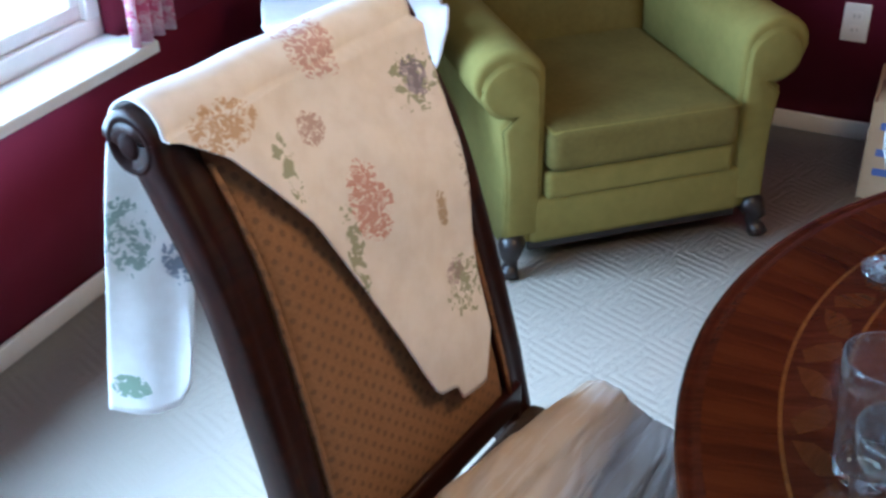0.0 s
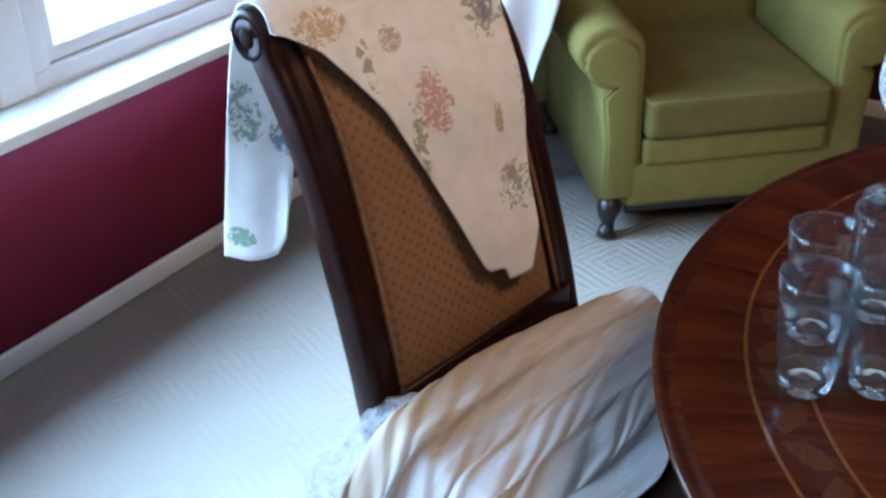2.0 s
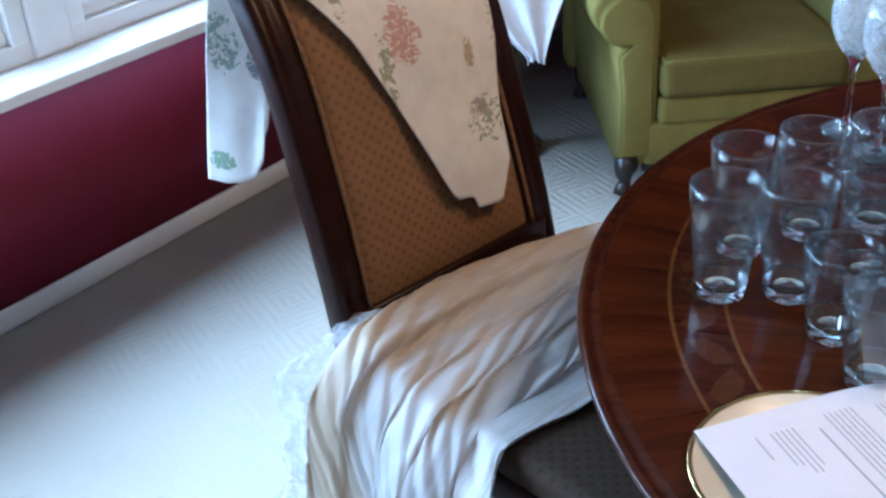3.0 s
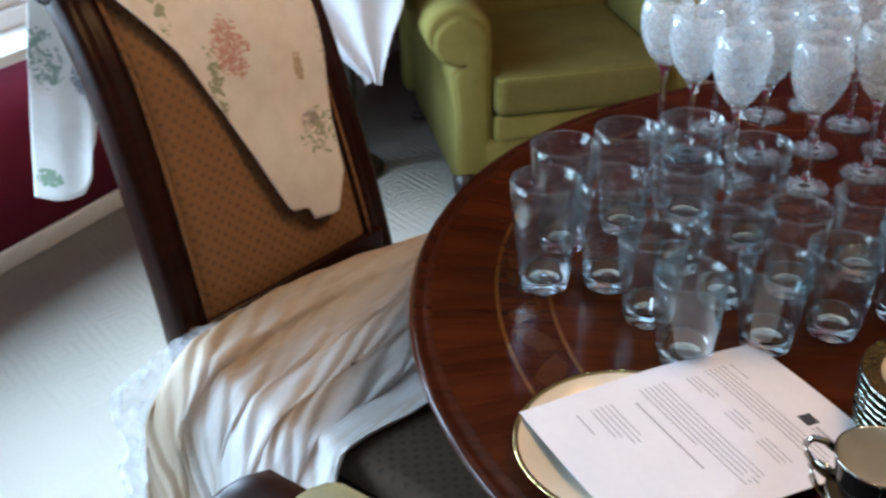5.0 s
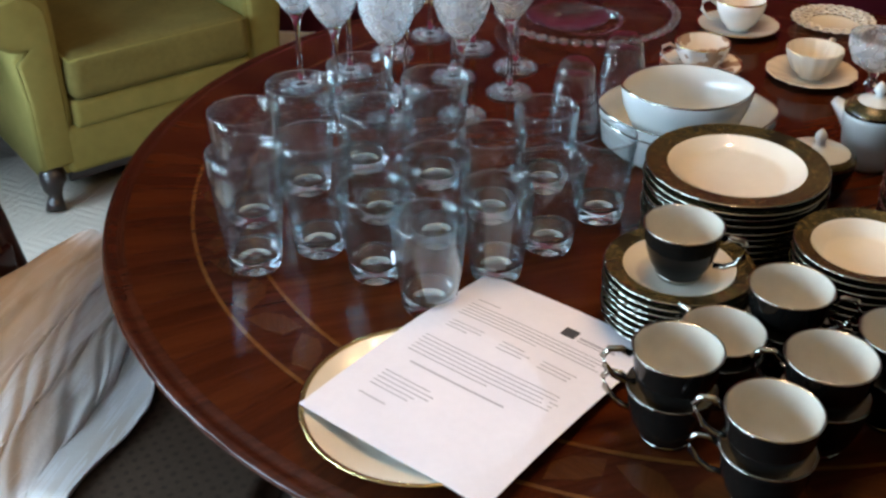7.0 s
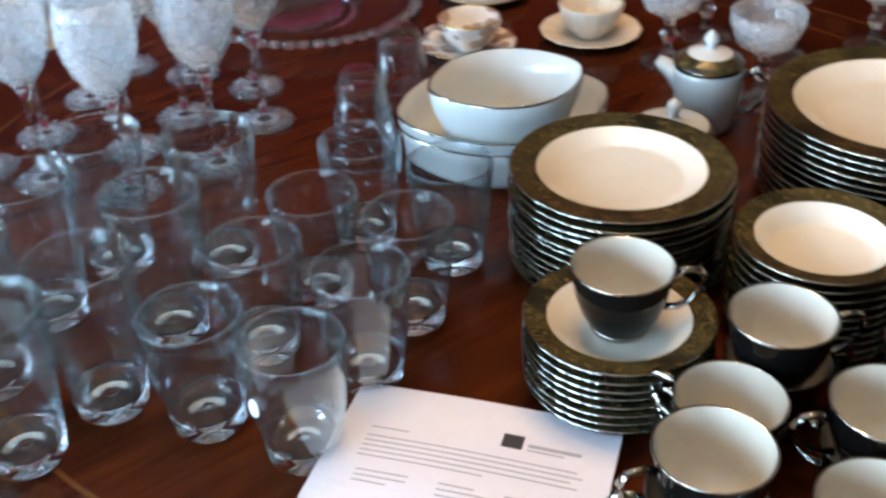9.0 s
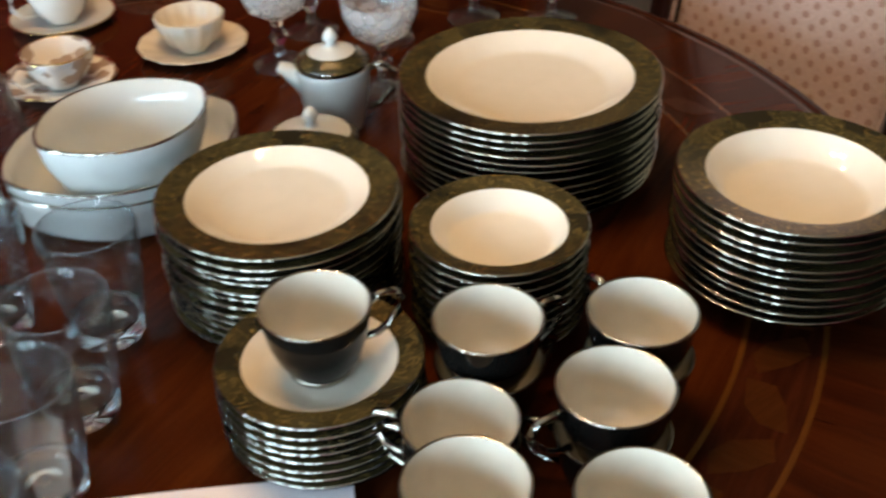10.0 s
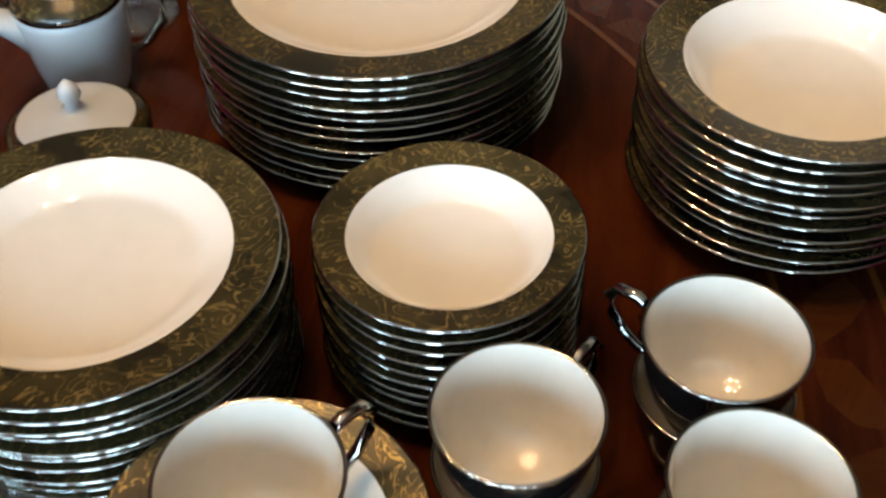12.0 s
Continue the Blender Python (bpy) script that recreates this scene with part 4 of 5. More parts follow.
def goblet(x, y, first=None):
    if first is not None:
        return copy_thing(first, at(x, y, T + 0.0006, random.uniform(0, 360)))
    th = thing("goblet", at(x, y, T + 0.0006), "etched crystal goblet with a tall stem", "wine glass", "etched goblets")
    part("foot", lathe([(0, 0.001), (0.030, 0.0), (0.0365, 0.0012), (0.0365, 0.003), (0.024, 0.0055), (0.010, 0.009), (0.0055, 0.014), (0, 0.014)], 40), FOOT_GLASS, th)
    ray = rbox(0.010, 0.032, -0.0008, 0.0008, 0.0035, 0.0062, 0)
    r0 = part("cut_ray", ray, ETCHED, th, smooth=False)
    for k in range(1, 16):
        again("cut_ray", r0.data, th, pose(0, 0, 0, 0, 0, 22.5 * k))
    part("stem", lathe([(0, 0.012), (0.0055, 0.013), (0.0040, 0.035), (0.0036, 0.075), (0.0044, 0.098), (0.0065, 0.110), (0.0105, 0.119), (0.0150, 0.1255), (0, 0.1235)], 20), SOLID_GLASS, th)
    part("bowl", lathe([(0.0145, 0.1250), (0.024, 0.1365), (0.0335, 0.153), (0.0395, 0.172), (0.0415, 0.192), (0.0395, 0.214), (0.0365, 0.230), (0.0355, 0.230), (0.0383, 0.214), (0.0402, 0.192), (0.0382, 0.173), (0.0322, 0.1545), (0.0227, 0.1385), (0.012, 0.1275), (0, 0.1255)], 48), ETCHED, th, "frosted etched bowl")
    return th


gob = goblet(0.641, 1.379)
for x, y in ((0.684, 1.304), (0.728, 1.412), (0.743, 1.212), (0.793, 1.303), (0.849, 1.198), (0.880, 1.337), (0.946, 1.256), (0.990, 1.348), (0.815, 1.472), (0.898, 1.528), (0.950, 1.447)):
    goblet(x, y, gob)


def sherbet(x, y, first=None):
    if first is not None:
        return copy_thing(first, at(x, y, T + 0.0006, random.uniform(0, 360)))
    th = thing("sherbet_glass", at(x, y, T + 0.0006), "low crystal sherbet glass with a faceted stem", "glass", "sherbet glasses")
    part("foot", lathe([(0, 0.001), (0.030, 0.0), (0.036, 0.0015), (0.035, 0.004), (0.015, 0.008), (0.006, 0.014), (0, 0.014)], 32), FOOT_GLASS, th)
    part("stem", lathe([(0, 0.012), (0.007, 0.013), (0.005, 0.028), (0.012, 0.040), (0.006, 0.052), (0.009, 0.064), (0, 0.064)], 8), SOLID_GLASS, th, smooth=False)
    part("bowl", lathe([(0, 0.063), (0.014, 0.065), (0.034, 0.078), (0.043, 0.100), (0.044, 0.118), (0.0425, 0.118), (0.0415, 0.101), (0.032, 0.081), (0.012, 0.069), (0, 0.068)], 40), ETCHED, th)
    return th


she = sherbet(1.435, 1.030)
for x, y in ((1.538, 1.050), (1.560, 0.946), (1.427, 0.876), (1.665, 0.87), (1.70, 0.77)):
    sherbet(x, y, she)


def plate(kind):
    """One piece of the black and gold service, its foot at z = 0: name, outer radius, radius of the white well, depth."""
    R, w, depth = kind
    th = thing("plate", at(0, 0, 0), "", "plate")
    e = 0.0028
    well = [(0, e), (w * 0.70, e), (w * 0.80, e + depth * 0.10), (w * 0.95, e + depth * 0.72), (w, e + depth * 0.82)]
    part("well", lathe(well, 56), CHINA, th, "cream glazed centre")
    part("band", lathe([(w, e + depth * 0.82), (w + 0.004, e + depth * 0.86), (R - 0.003, e + depth - 0.0004), (R - 0.0009, e + depth)], 56), BAND, th, "black band with worn gold paisley")
    part("edge", lathe([(R - 0.0009, e + depth), (R - 0.0001, e + depth - 0.0004), (R + 0.0001, e + depth - 0.0011)], 56), CHROME, th, "silvered edge line")
    part("underside", lathe([(R + 0.0001, e + depth - 0.0011), (R - 0.0007, e + depth - 0.0032), (w + 0.002, e + depth * 0.55), (w * 0.82, 0.0022), (w * 0.74, 0.0), (w * 0.68, 0.0), (w * 0.66, 0.0016), (0, 0.0016)], 56), BLACK_CHINA, th)
    return th


def stack(x, y, kind, count, step, label, group, wob=0.0012, z0=T + 0.0006):
    rnd = random.Random(int(x * 1000))
    first = plate(kind)
    tagged(first, label, "plate", group)
    for i in range(count):
        m = at(x + rnd.uniform(-wob, wob), y + rnd.uniform(-wob, wob), z0 + i * step, rnd.uniform(0, 360))
        if i == 0:
            first.matrix_world = m
        else:
            copy_thing(first, m)
    return z0 + (count - 1) * step


stack(1.335, 0.646, (0.1335, 0.1052, 0.018), 12, 0.0086, "black and gold banded dinner plate in a tall stack", "stack of dinner plates", 0.002)
stack(1.042, 0.754, (0.1055, 0.0795, 0.015), 12, 0.0083, "black and gold banded salad plate in a stack", "stack of salad plates", 0.002)
stack(1.249, 0.359, (0.1040, 0.0788, 0.028), 11, 0.0089, "black and gold banded soup plate in a stack", "stack of soup plates", 0.002)
stack(1.087, 0.565, (0.0755, 0.0573, 0.020), 10, 0.0088, "small black and gold banded fruit bowl in a stack", "stack of fruit bowls")
SAUCER_TOP = stack(0.907, 0.629, (0.079, 0.059, 0.013), 8, 0.0082, "black and gold banded saucer in a stack", "stack of saucers")

CUP_H = 0.062


def cup(x, y, z, turn, first=None):
    if first is not None:
        return copy_thing(first, at(x, y, z, turn))
    th = thing("teacup", at(x, y, z, turn), "black glazed teacup with cream inside and silvered handle", "cup", "black teacups")
    h = CUP_H
    outer = [(0, 0.002), (0.018, 0.002), (0.0205, 0.0), (0.0235, 0.0005), (0.0245, 0.005), (0.0265, 0.009), (0.033, 0.020), (0.0378, 0.036), (0.0402, 0.052), (0.0418, h - 0.002)]
    part("body", lathe(outer, 48), BLACK_CHINA, th)
    part("inside", lathe([(0.0402, h - 0.0006), (0.0385, 0.050), (0.0355, 0.034), (0.030, 0.018), (0.022, 0.0075), (0, 0.0055)], 48), CUP_CHINA_SHADED, th, "cream glazed inside, darkened for its shade")
    part("rim", lathe([(0.0418, h - 0.002), (0.0422, h - 0.0008), (0.0415, h + 0.0002), (0.0402, h - 0.0006)], 48), CHROME, th, "silvered rim line")
    pts = [(0.0412, 0, 0.051), (0.050, 0, 0.056), (0.061, 0, 0.055), (0.0665, 0, 0.047), (0.064, 0, 0.036), (0.056, 0, 0.026), (0.046, 0, 0.020), (0.0345, 0, 0.0195)]
    part("handle", tube(pts, [0.0036, 0.0034, 0.0033, 0.0033, 0.0032, 0.0031, 0.0031, 0.0034], 10), CHROME, th, "silvered loop handle")
    part("footline", lathe([(0.0238, 0.0012), (0.0250, 0.0032), (0.0252, 0.0052), (0.0244, 0.0058)], 40), CHROME, th)
    return th


def deg(dx, dy):
    return math.degrees(math.atan2(dy, dx))


first_cup = cup(0.907, 0.629, SAUCER_TOP + 0.0030, deg(0.75, -0.65))
for x, y, d in ((0.968, 0.519, (0.75, -0.5)), (1.025, 0.420, (0.5, 0.8)), (0.940, 0.410, (-0.8, 0.55)), (0.816, 0.462, (-0.9, 0.42)), (0.886, 0.501, (-0.2, 0.95)), (0.853, 0.362, (-0.75, 0.66))):
    low = random.uniform(-40, 40)
    cup(x + random.uniform(-0.002, 0.002), y, T + 0.0006, deg(*d) + low - 25, first_cup)
    up = cup(x, y, T + 0.0006 + (0.0185 if x == 0.886 else 0.0415), deg(*d), first_cup)
    up["label"] = "black glazed teacup with cream inside, stacked in another"


def oval_plate():
    th = thing("serving_plate", at(0.605, 0.563, T + 0.0006), "cream plate with a gold rim lying under a letter", "plate")
    R, w = 0.120, 0.088
    part("well", lathe([(0, 0.003), (w * 0.85, 0.003), (w * 0.93, 0.005), (w, 0.009), (R - 0.004, 0.0165), (R - 0.0015, 0.0172)], 64), IVORY_CHINA, th)
    part("rim", lathe([(R - 0.005, 0.0166), (R - 0.001, 0.0178), (R + 0.0002, 0.0172), (R - 0.001, 0.0155)], 64), GOLD, th, "gilded rim")
    part("underside", lathe([(R - 0.001, 0.0155), (w, 0.006), (w * 0.8, 0.001), (w * 0.72, 0.0), (0, 0.001)], 64), IVORY_CHINA, th)
    for a, r, s in ((118, 0.088, 0.8), (128, 0.080, 0.5)):
        part("painted_sprig", tube([(r * math.cos(radians(a)) + 0.012 * s * k, r * math.sin(radians(a)) + 0.006 * s * math.sin(k * 2.2), 0.0095) for k in (-1, -0.4, 0.2, 0.8, 1.3)], 0.0012 * s, 6, flat=0.4), INK, th)


oval_plate()


def letter():
    """A printed sheet: origin at its top left corner, x along the lines, y down the page."""
    tl, ang = Vector((0.740, 0.763, 0)), -55.3
    th = thing("letter", pose(tl.x, tl.y, T, 0, 0, ang), "white printed letter with a dark logo lying over a plate", "paper")

    def lift(x, y):
        # rests on the plate's rim at its lower half, touches the table at the top
        w = th.matrix_world @ Vector((x, -y, 0))
        d = (w.xy - Vector((0.605, 0.563))).length
        rise = max(0.0035, 0.0195 - 0.085 * max(0.0, d - 0.118))
        return rise + 0.0008 * math.sin(x * 22 + y * 9) + 0.002 * max(0, 0.05 - x) * 10

    part("sheet", sheet(26, 34, lambda u, v: (u * 0.221, -v * 0.306, lift(u * 0.221, v * 0.306)), 0.0006), PAPER, th, smooth=False)

    def bar(x0, x1, y, h, mat=INK, name="text_line"):
        x0, x1, y, h = x0 * 1.05, x1 * 1.05, y * 1.07, h
        n = 8
        part(name, sheet(n, 1, lambda u, v: (x0 + (x1 - x0) * u, -(y + h * v), lift(x0 + (x1 - x0) * u, y + h * v) + 0.0006), 0.0002), mat, th, smooth=False)
    rnd = random.Random(2)
    bar(0.125, 0.141, 0.033, 0.016, PRINT_BLACK, "logo_mark")
    bar(0.145, 0.185, 0.040, 0.004)
    bar(0.145, 0.173, 0.046, 0.0018)
    bar(0.025, 0.055, 0.050, 0.0016)
    for i, (a, b) in enumerate(((0.025, 0.185), (0.025, 0.190), (0.025, 0.182), (0.025, 0.188), (0.025, 0.120))):
        bar(a, b, 0.060 + i * 0.0056, 0.0015)
    for k, y in ((0, 0.098), (1, 0.128)):
        for i in range(3):
            bar(0.030 + 0.062 * k, 0.055 + 0.062 * k + rnd.uniform(0, 0.015), 0.098 + i * 0.0056, 0.0015)
            bar(0.140, 0.165 + rnd.uniform(0, 0.015), 0.098 + i * 0.0056, 0.0015) if k else None
    for i in range(6):
        bar(0.025, 0.190 - (0.07 if i == 5 else rnd.uniform(0, 0.012)), 0.134 + i * 0.0056, 0.0015)
    bar(0.040, 0.150, 0.176, 0.0024)
    for i in range(5):
        bar(0.030, 0.062 + rnd.uniform(0, 0.03), 0.200 + i * 0.0056, 0.0015)
    bar(0.030, 0.062, 0.238, 0.0016)


letter()


def boat_dish(x, y, z, R, h, turn, label, mat=WHITE_CHINA, flare=0.72):
    th = thing("serving_dish", pose(x, y, z, 0, 0, turn), label, "dish", "boat-shaped serving dishes")
    t = 0.004
    part("body", lathe([(0, 0.001), (R * flare - 0.01, 0.001), (R * flare - 0.004, 0.0), (R * flare, 0.003), (R * (flare + 0.10), h * 0.25), (R * 0.95, h * 0.7), (R, h - 0.002), (R - 0.001, h), (R - t, h - 0.001),
                        (R * 0.95 - t, h * 0.7), (R * (flare + 0.08) - t, h * 0.27), (R * flare - t * 2, 0.006), (0, 0.005)], 72, boat=0.86), mat, th)
    part("rim", lathe([(R + 0.0003, h - 0.0018), (R + 0.0001, h + 0.0003), (R - 0.0012, h + 0.0006), (R - 0.0025, h)], 72, boat=0.86), CHROME, th, "thin silver rim line")


boat_dish(1.110, 0.995, T + 0.0006, 0.122, 0.052, -26, "lower white boat-shaped serving dish with a silver rim", flare=0.84)
boat_dish(1.110, 0.995, T + 0.016, 0.124, 0.052, -25, "upper white boat-shaped serving dish with a silver rim", flare=0.84)
boat_dish(1.094, 0.972, T + 0.0235, 0.089, 0.086, -20, "small deep white boat-shaped bowl standing in another dish", flare=0.66)


def vase(x, y, first=None):
    if first is not None:
        return copy_thing(first, at(x, y, T + 0.0006, 40))
    th = thing("upturned_glass", at(x, y, T + 0.0006), "small clear glass standing upside down", "glass", "upturned glasses")
    part("wall", lathe([(0.0388, 0.0005), (0.0395, 0.0), (0.0405, 0.0015), (0.039, 0.010), (0.0345, 0.050), (0.0290, 0.080), (0.0268, 0.096), (0.0240, 0.105), (0.018, 0.1110), (0.010, 0.1130), (0.0, 0.1120)], 44), THIN_GLASS, th)
    part("rim", tube([(math.cos(a * math.pi / 24) * 0.0395, math.sin(a * math.pi / 24) * 0.0395, 0.0011) for a in range(48)], 0.0010, 6, True), GLASS_EDGE, th)
    part("inner_wall", lathe([(0.0370, 0.010), (0.0328, 0.050), (0.0270, 0.080), (0.0225, 0.088), (0.012, 0.0905), (0, 0.0910)], 44), THIN_GLASS, th)
    return th


v0 = vase(0.986, 1.096)
vase(1.093, 1.165, v0)


def glass_tray():
    th = thing("glass_plate", at(1.185, 1.507, T + 0.0006), "round clear pressed-glass plate with a beaded edge", "plate")
    R = 0.158
    part("disc", lathe([(0, 0.004), (0.06, 0.004), (0.11, 0.006), (R - 0.006, 0.018), (R - 0.004, 0.020), (R - 0.008, 0.0225), (0.11, 0.0105), (0.06, 0.0085), (0, 0.0085)], 72), TRAY_GLASS, th)
    part("foot_ring", lathe([(0.058, 0.0), (0.066, 0.0), (0.066, 0.005), (0.058, 0.005)], 48), SOLID_GLASS, th)
    bead = lathe([(0, -0.0066), (0.0062, -0.0044), (0.0092, 0), (0.0062, 0.0044), (0, 0.0066)], 12)
    b0 = part("bead", bead, GLASS_EDGE, th, m=at(R, 0, 0.021))
    for k in range(1, 48):
        a = radians(7.5 * k)
        again("bead", b0.data, th, at(R * math.cos(a), R * math.sin(a), 0.021))
    d = thing("glass_dish", at(1.136, 1.478, T + 0.0095), "small clear glass dish standing on the glass plate", "dish")
    part("bowl", lathe([(0, 0.001), (0.030, 0.0), (0.040, 0.006), (0.068, 0.016), (0.074, 0.020), (0.070, 0.0215), (0.064, 0.018), (0.036, 0.008), (0, 0.005)], 48), THIN_GLASS, d)


glass_tray()


def make_cup_print(name, spots):
    m, t, b = material(name, (0.78, 0.77, 0.73), 0.15, coat=0.3)
    v = coords(t)
    mask = mathn(t, "LESS_THAN", mathn(t, "ADD", voronoi(t, v, 38), mathn(t, "MULTIPLY", noise_tex(t, v, 110, 3), 0.5)), spots[1])
    t.links.new(mix(t, mathn(t, "MULTIPLY", mask, 0.85), (0.78, 0.77, 0.73), spots[0]), b.inputs["Base Color"])
    return m


BLUE_PRINTED = make_cup_print("blue_flower_china", ((0.16, 0.26, 0.30), 0.42))
BROWN_PRINTED = make_cup_print("brown_transfer_china", ((0.30, 0.20, 0.14), 0.72))


def cup_and_saucer(x, y, mat, label, turn, ribs=0, saucer_r=0.072, rim_mat=None, cup_r=0.044, cup_h=0.055):
    sa = thing("saucer", at(x, y, T + 0.0006, turn), "saucer under a " + label, "saucer")
    R = saucer_r
    sbm = lathe([(0, 0.003), (R * 0.4, 0.003), (R * 0.5, 0.0045), (R - 0.003, 0.0135), (R, 0.0145), (R - 0.001, 0.0125), (R * 0.5, 0.002), (R * 0.42, 0.0), (0, 0.001)], 60)
    if ribs:
        for v in sbm.verts:
            r = v.co.xy.length
            k = 1 + 0.03 * (r / R) * math.cos(ribs * math.atan2(v.co.y, v.co.x))
            v.co.x, v.co.y = v.co.x * k, v.co.y * k
    part("dish", sbm, mat if mat is not BLUE_PRINTED else WHITE_CHINA, sa)
    part("rim", lathe([(R - 0.0025, 0.0139), (R - 0.0002, 0.0150), (R + 0.0006, 0.0142), (R - 0.0006, 0.0128)], 60), rim_mat or mat, sa)
    th = thing("teacup", at(x, y, T + 0.0040, turn), label, "cup", "odd teacups")
    r, h = cup_r, cup_h
    cbm = lathe([(0, 0.002), (0.017, 0.0), (0.020, 0.001), (0.021, 0.005), (r * 0.72, h * 0.3), (r * 0.92, h * 0.66), (r, h - 0.001), (r - 0.0012, h), (r - 0.0028, h - 0.001), (r * 0.88, h * 0.66), (r * 0.66, h * 0.3), (0.018, 0.008), (0, 0.006)], 60)
    if ribs:
        for v in cbm.verts:
            k = 1 + 0.035 * math.cos(ribs * math.atan2(v.co.y, v.co.x)) * min(1, v.co.z / 0.02)
            v.co.x, v.co.y = v.co.x * k, v.co.y * k
    part("body", cbm, mat, th)
    pts = [(r * 0.93, 0, h * 0.80), (r * 1.25, 0, h * 0.98), (r * 1.5, 0, h * 0.90), (r * 1.52, 0, h * 0.65), (r * 1.25, 0, h * 0.38), (r * 0.80, 0, h * 0.32)]
    part("handle", tube(pts, 0.0030, 10), mat if mat is not BLUE_PRINTED else WHITE_CHINA, th)
    part("rim", lathe([(r + 0.0002, h - 0.0016), (r, h + 0.0003), (r - 0.0016, h + 0.0006), (r - 0.0026, h - 0.0004)], 60), rim_mat or mat, th)


cup_and_saucer(1.421, 1.384, BLUE_PRINTED, "white teacup with blue flowers on a saucer", 160, rim_mat=GOLD)
cup_and_saucer(1.271, 1.244, BROWN_PRINTED, "white teacup with brown transfer print on a saucer", 170, ribs=8, saucer_r=0.066, rim_mat=GOLD, cup_h=0.046)
cup_and_saucer(1.422, 1.159, IVORY_CHINA, "cream ribbed teacup on a saucer", 30, ribs=14, saucer_r=0.070, cup_h=0.048)


def lace_plate():
    th = thing("lace_dish", at(1.59, 1.35, T + 0.0006), "cream openwork china dish with a scalloped edge", "dish")
    part("dish", lathe([(0, 0.003), (0.028, 0.003), (0.036, 0.006), (0.040, 0.008), (0.039, 0.006), (0.030, 0.0), (0, 0.001)], 48), IVORY_CHINA, th)
    ring = tube([(math.cos(k * math.pi / 8) * 0.008, math.sin(k * math.pi / 8) * 0.008, 0) for k in range(16)], 0.0022, 6, True)
    r0 = part("openwork_ring", ring, IVORY_CHINA, th, m=at(0.048, 0, 0.0105))
    for i in range(1, 18):
        a = radians(20 * i)
        again("openwork_ring", r0.data, th, at(0.048 * math.cos(a), 0.048 * math.sin(a), 0.0105, 20 * i))
    for i in range(24):
        a = radians(15 * i)
        again("openwork_ring", r0.data, th, at(0.063 * math.cos(a), 0.063 * math.sin(a), 0.0145, 15 * i))


lace_plate()


def creamer():
    th = thing("creamer", at(1.327, 0.880, T + 0.0006, 118), "white china cream jug with a black banded lid", "jug")
    part("body", lathe([(0, 0.002), (0.026, 0.0), (0.030, 0.002), (0.032, 0.008), (0.0365, 0.030), (0.0395, 0.052), (0.0410, 0.072), (0.0412, 0.080), (0.039, 0.080), (0.0385, 0.070), (0.037, 0.052), (0.030, 0.010), (0, 0.006)], 48), WHITE_CHINA, th)
    part("spout", tube([(0.028, 0, 0.052), (0.040, 0, 0.064), (0.052, 0, 0.073), (0.060, 0, 0.0775)], [0.020, 0.016, 0.012, 0.008], 16, flat=0.7), WHITE_CHINA, th)
    part("handle", tube([(-0.038, 0, 0.072), (-0.055, 0, 0.078), (-0.068, 0, 0.068), (-0.066, 0, 0.045), (-0.050, 0, 0.028), (-0.038, 0, 0.024)], 0.0038, 10), CHROME, th, "silvered loop handle")
    lid = part("lid", lathe([(0.041, 0.080), (0.0415, 0.083), (0.036, 0.089), (0.026, 0.094)], 48), BAND, th, "black and gold lid band")
    part("lid_centre", lathe([(0.026, 0.094), (0.012, 0.099), (0.006, 0.101), (0.005, 0.104), (0.0085, 0.109), (0.0075, 0.114), (0.003, 0.120), (0, 0.122)], 32), WHITE_CHINA, lid)
    part("lid_line", lathe([(0.0412, 0.079), (0.0424, 0.0815), (0.0416, 0.0838)], 48), CHROME, lid)


creamer()


def sugar_box():
    th = thing("sugar_bowl", at(1.214, 0.836, T + 0.0006, 15), "lidded white and black china sugar bowl", "bowl")
    part("body", lathe([(0, 0.002), (0.034, 0.0), (0.038, 0.003), (0.044, 0.020), (0.0485, 0.044), (0.0465, 0.050), (0.044, 0.050), (0.040, 0.020), (0, 0.006)], 48), BLACK_CHINA, th)
    lid = part("lid", lathe([(0.048, 0.050), (0.0485, 0.053), (0.044, 0.057), (0.040, 0.059)], 48), BAND, th)
    part("lid_centre", lathe([(0.040, 0.059), (0.028, 0.063), (0.010, 0.066), (0.006, 0.068), (0.005, 0.072), (0.008, 0.078), (0.0065, 0.084), (0, 0.091)], 40), WHITE_CHINA, lid)
    part("lid_line", lathe([(0.0475, 0.0485), (0.0492, 0.0515), (0.048, 0.054)], 48), CHROME, lid)


sugar_box()

# ---- floor by the far wall and behind the chair ----


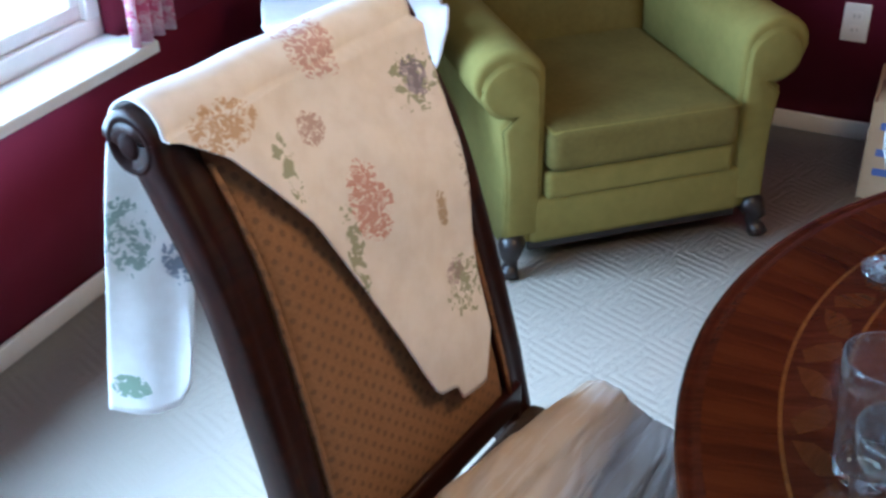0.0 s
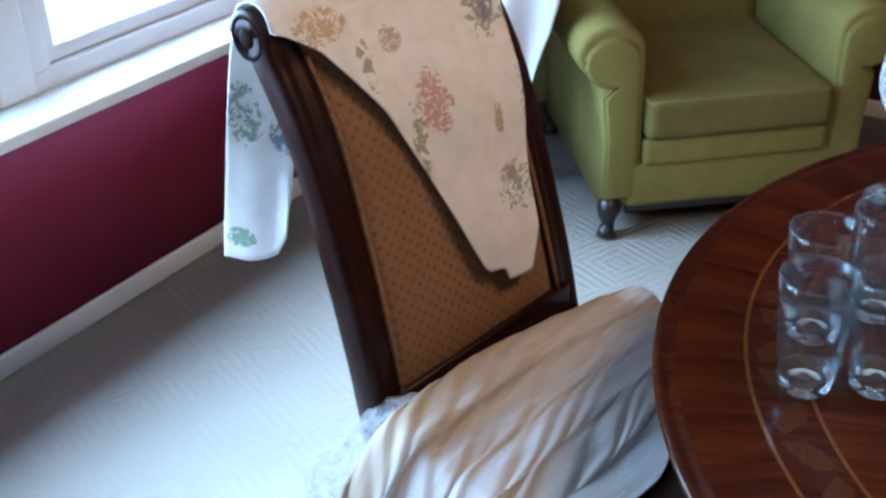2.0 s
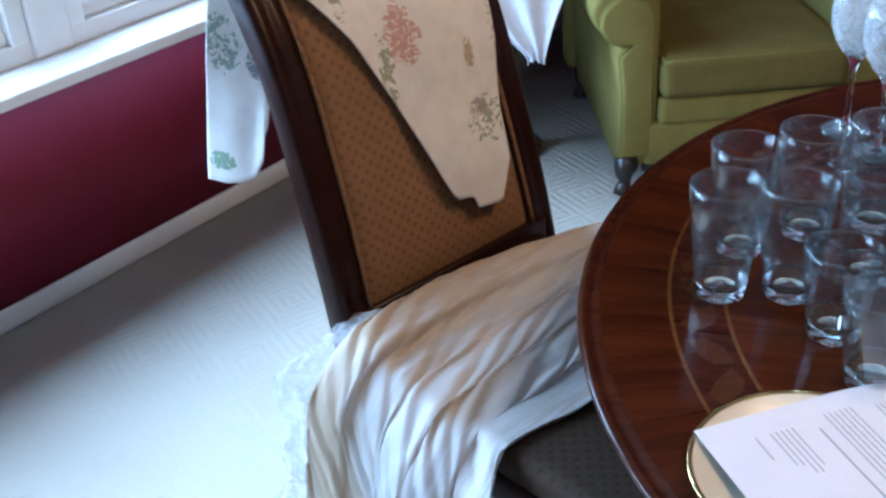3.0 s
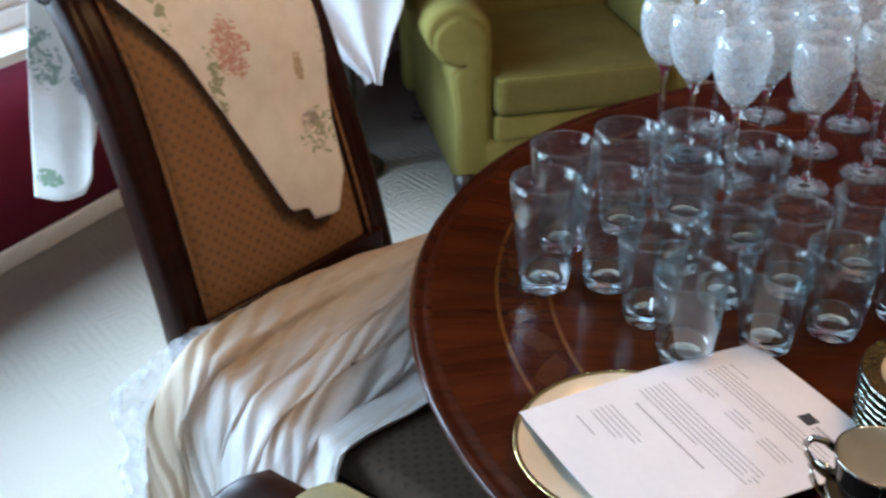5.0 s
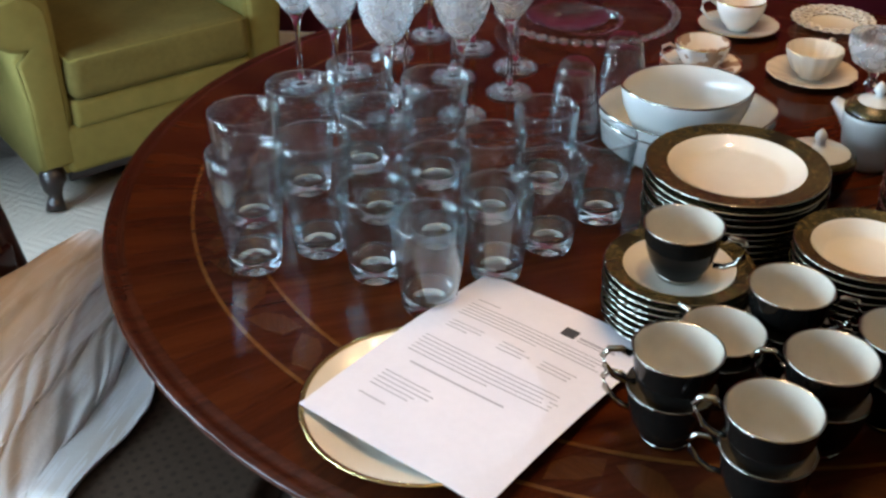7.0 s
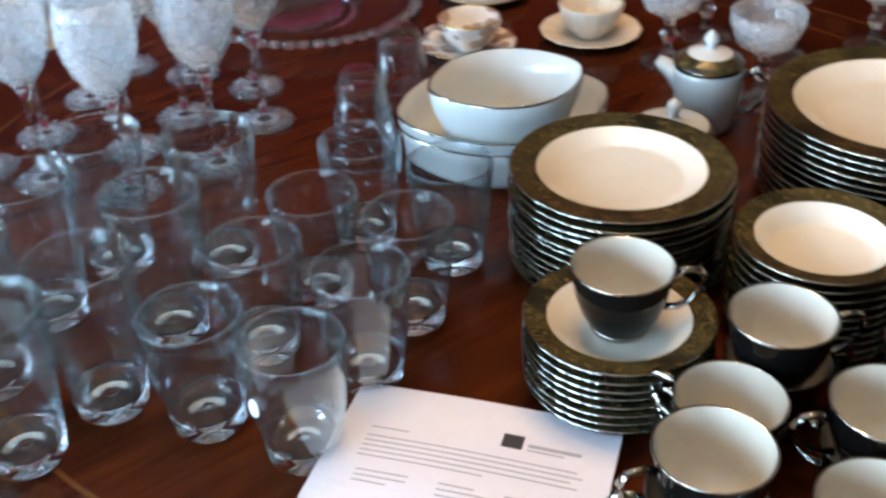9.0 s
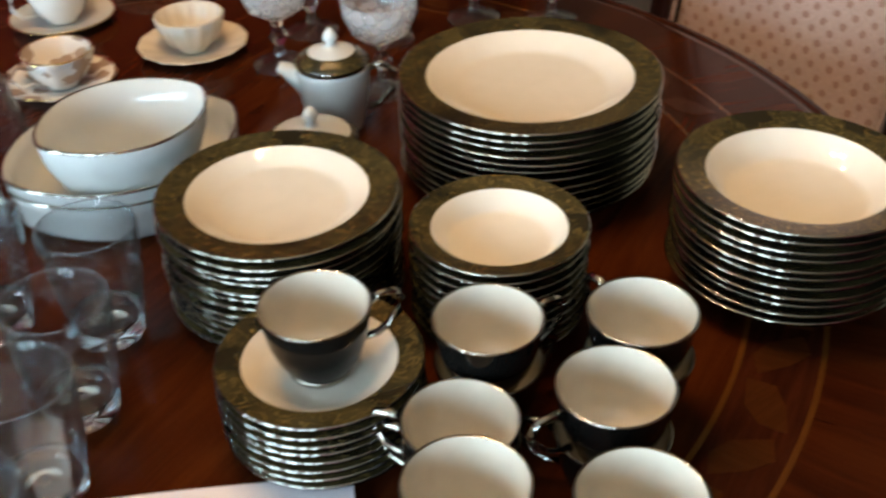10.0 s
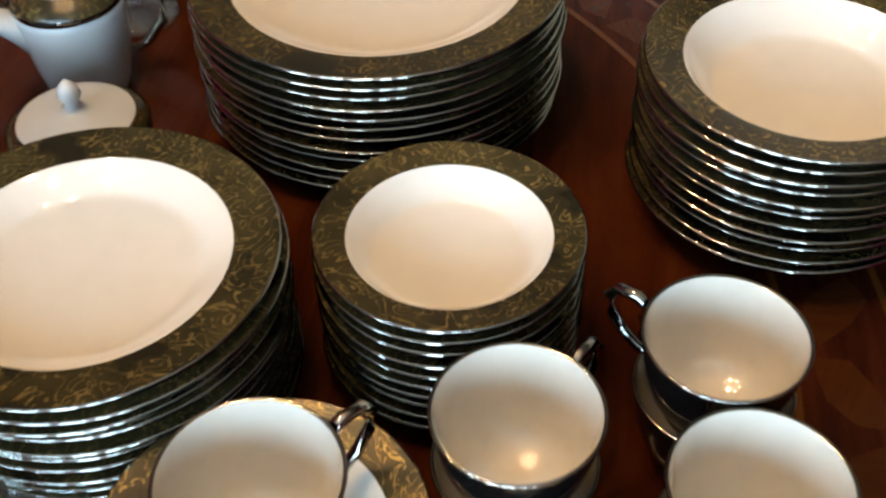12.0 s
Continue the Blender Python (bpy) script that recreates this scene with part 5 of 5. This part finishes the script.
def side_stool():
    th = thing("side_table", pose(-0.25, 2.76, 0, 0, 0, 12), "small dark wooden side table beside the armchair", "table")
    part("tabletop", rbox(-0.185, 0.185, -0.185, 0.185, 0.60, 0.625, 0.008), DARK_WOOD, th)
    part("column", lathe([(0, 0.05), (0.055, 0.05), (0.05, 0.09), (0.024, 0.14), (0.022, 0.30), (0.034, 0.42), (0.022, 0.52), (0.05, 0.60), (0, 0.60)], 24), DARK_WOOD, th)
    part("base", lathe([(0, 0.0005), (0.092, 0.0005), (0.096, 0.02), (0.08, 0.035), (0.056, 0.052), (0, 0.052)], 32), DARK_WOOD, th)

    def fn(u, v):
        x, y = (u - 0.5) * 0.44 - 0.02, (v - 0.5) * 0.74 - 0.12
        over = max(0.0, -y - 0.195)
        z = 0.640 + (0.05 * noise.noise(Vector((x * 7, y * 7, 3))) ** 2 + 0.035 * abs(math.sin(y * 17 - x * 8))) * (1 if over == 0 else 0.4)
        if over > 0:
            z -= over * 0.95
            y = -0.204 - 0.012 * math.sin(x * 38) - 0.1 * over
            x = 0.095 + (x - 0.095) * max(0.10, 1 - over / 0.30)
        return (x, y, z + 0.02 * max(0.0, x) * 4)
    solo("white_cloth", sheet(40, 40, fn, 0.003), LINEN, pose(-0.25, 2.76, 0, 0, 0, 12), "crumpled white cotton cloth hanging over a side table", "cloth")


side_stool()


def carton():
    th = thing("cardboard_box", pose(1.27, 2.99, 0, 0, 0, -20), "brown cardboard box with blue printed bars", "box")
    part("box_body", rbox(-0.13, 0.20, -0.06, 0.24, 0.0005, 0.30, 0.003), CARDBOARD, th)
    for z in (0.08, 0.14, 0.22):
        part("print_bar", rbox(-0.10, 0.12, -0.0625, -0.0595, z, z + 0.022, 0), BLUE_PRINT, th, smooth=False)
    part("flap", rbox(-0.12, 0.19, -0.058, 0.10, 0.301, 0.304, 0), CARDBOARD, th)


carton()


def leaning_mirror():
    th = thing("floor_mirror", pose(2.745, 0.099, 0, 0, 0, -141) @ pose(0, 0, 0.006, -24, 0, 0), "gilt framed mirror leaning on the floor", "mirror")
    part("mirror_glass", rbox(-0.185, 0.185, -0.004, 0.004, 0.03, 1.05, 0), MIRROR, th, smooth=False)
    for x0, x1, z0, z1 in ((-0.20, 0.20, 0.0, 0.035), (-0.20, 0.20, 1.045, 1.075), (-0.20, -0.178, 0.035, 1.045), (0.178, 0.20, 0.035, 1.045)):
        part("frame_bar", rbox(x0, x1, -0.02, 0.015, z0, z1, 0.006), GILT, th)


leaning_mirror()


def bag():
    bm = rbox(-0.13, 0.13, -0.075, 0.075, 0.0, 0.19, 0.05, 5)
    for v in bm.verts:
        v.co += Vector((noise.noise(v.co * 9), noise.noise(v.co * 9 + Vector((5, 0, 0))), 0)) * 0.02
    th = thing("black_bag", pose(2.47, -0.010, 0, 0, 0, 39), "black nylon bag lying on the carpet", "bag")
    part("bag_body", bm, BLACK_BAG, th)
    part("strap", tube([(-0.08, 0, 0.18), (-0.05, 0.02, 0.23), (0.05, 0.02, 0.23), (0.08, 0, 0.18)], 0.010, 8), BLACK_BAG, th)


bag()


def low_box():
    th = thing("low_box", pose(3.345, 0.120, 0, 0, 0, -43), "low wooden box with an olive cloth lid on the carpet", "box")
    part("box_body", rbox(-0.16, 0.16, -0.11, 0.11, 0.0005, 0.022, 0.004), CHAIR_WOOD, th)
    part("lid", rbox(-0.155, 0.155, -0.105, 0.105, 0.022, 0.032, 0.004), OLIVE, th)


low_box()


def chandelier():
    """The room's own lamp: six candle bulbs over the table."""
    th = thing("chandelier", at(TC.x + 0.05, TC.y, 0), "brass six-armed chandelier over the table", "chandelier")
    part("column", tube([(0, 0, RH), (0, 0, 2.2), (0, 0, 1.98)], [0.008, 0.010, 0.03], 12), BRASS, th)
    for k in range(6):
        a = radians(60 * k + 12)
        c, s = math.cos(a), math.sin(a)
        arm = part("arm", tube([(0, 0, 2.02), (0.09 * c, 0.09 * s, 1.96), (0.18 * c, 0.18 * s, 1.97), (0.23 * c, 0.23 * s, 2.02)], 0.006, 8), BRASS, th)
        part("candle", tube([(0.23 * c, 0.23 * s, 2.02), (0.23 * c, 0.23 * s, 2.09)], 0.011, 12), WHITE_CHINA, arm)
        lamp("bulb_light", "POINT", at(TC.x + 0.05 + 0.23 * c, TC.y + 0.23 * s, 2.125), 14.5, (1.0, 0.60, 0.28), radius=0.022)


chandelier()
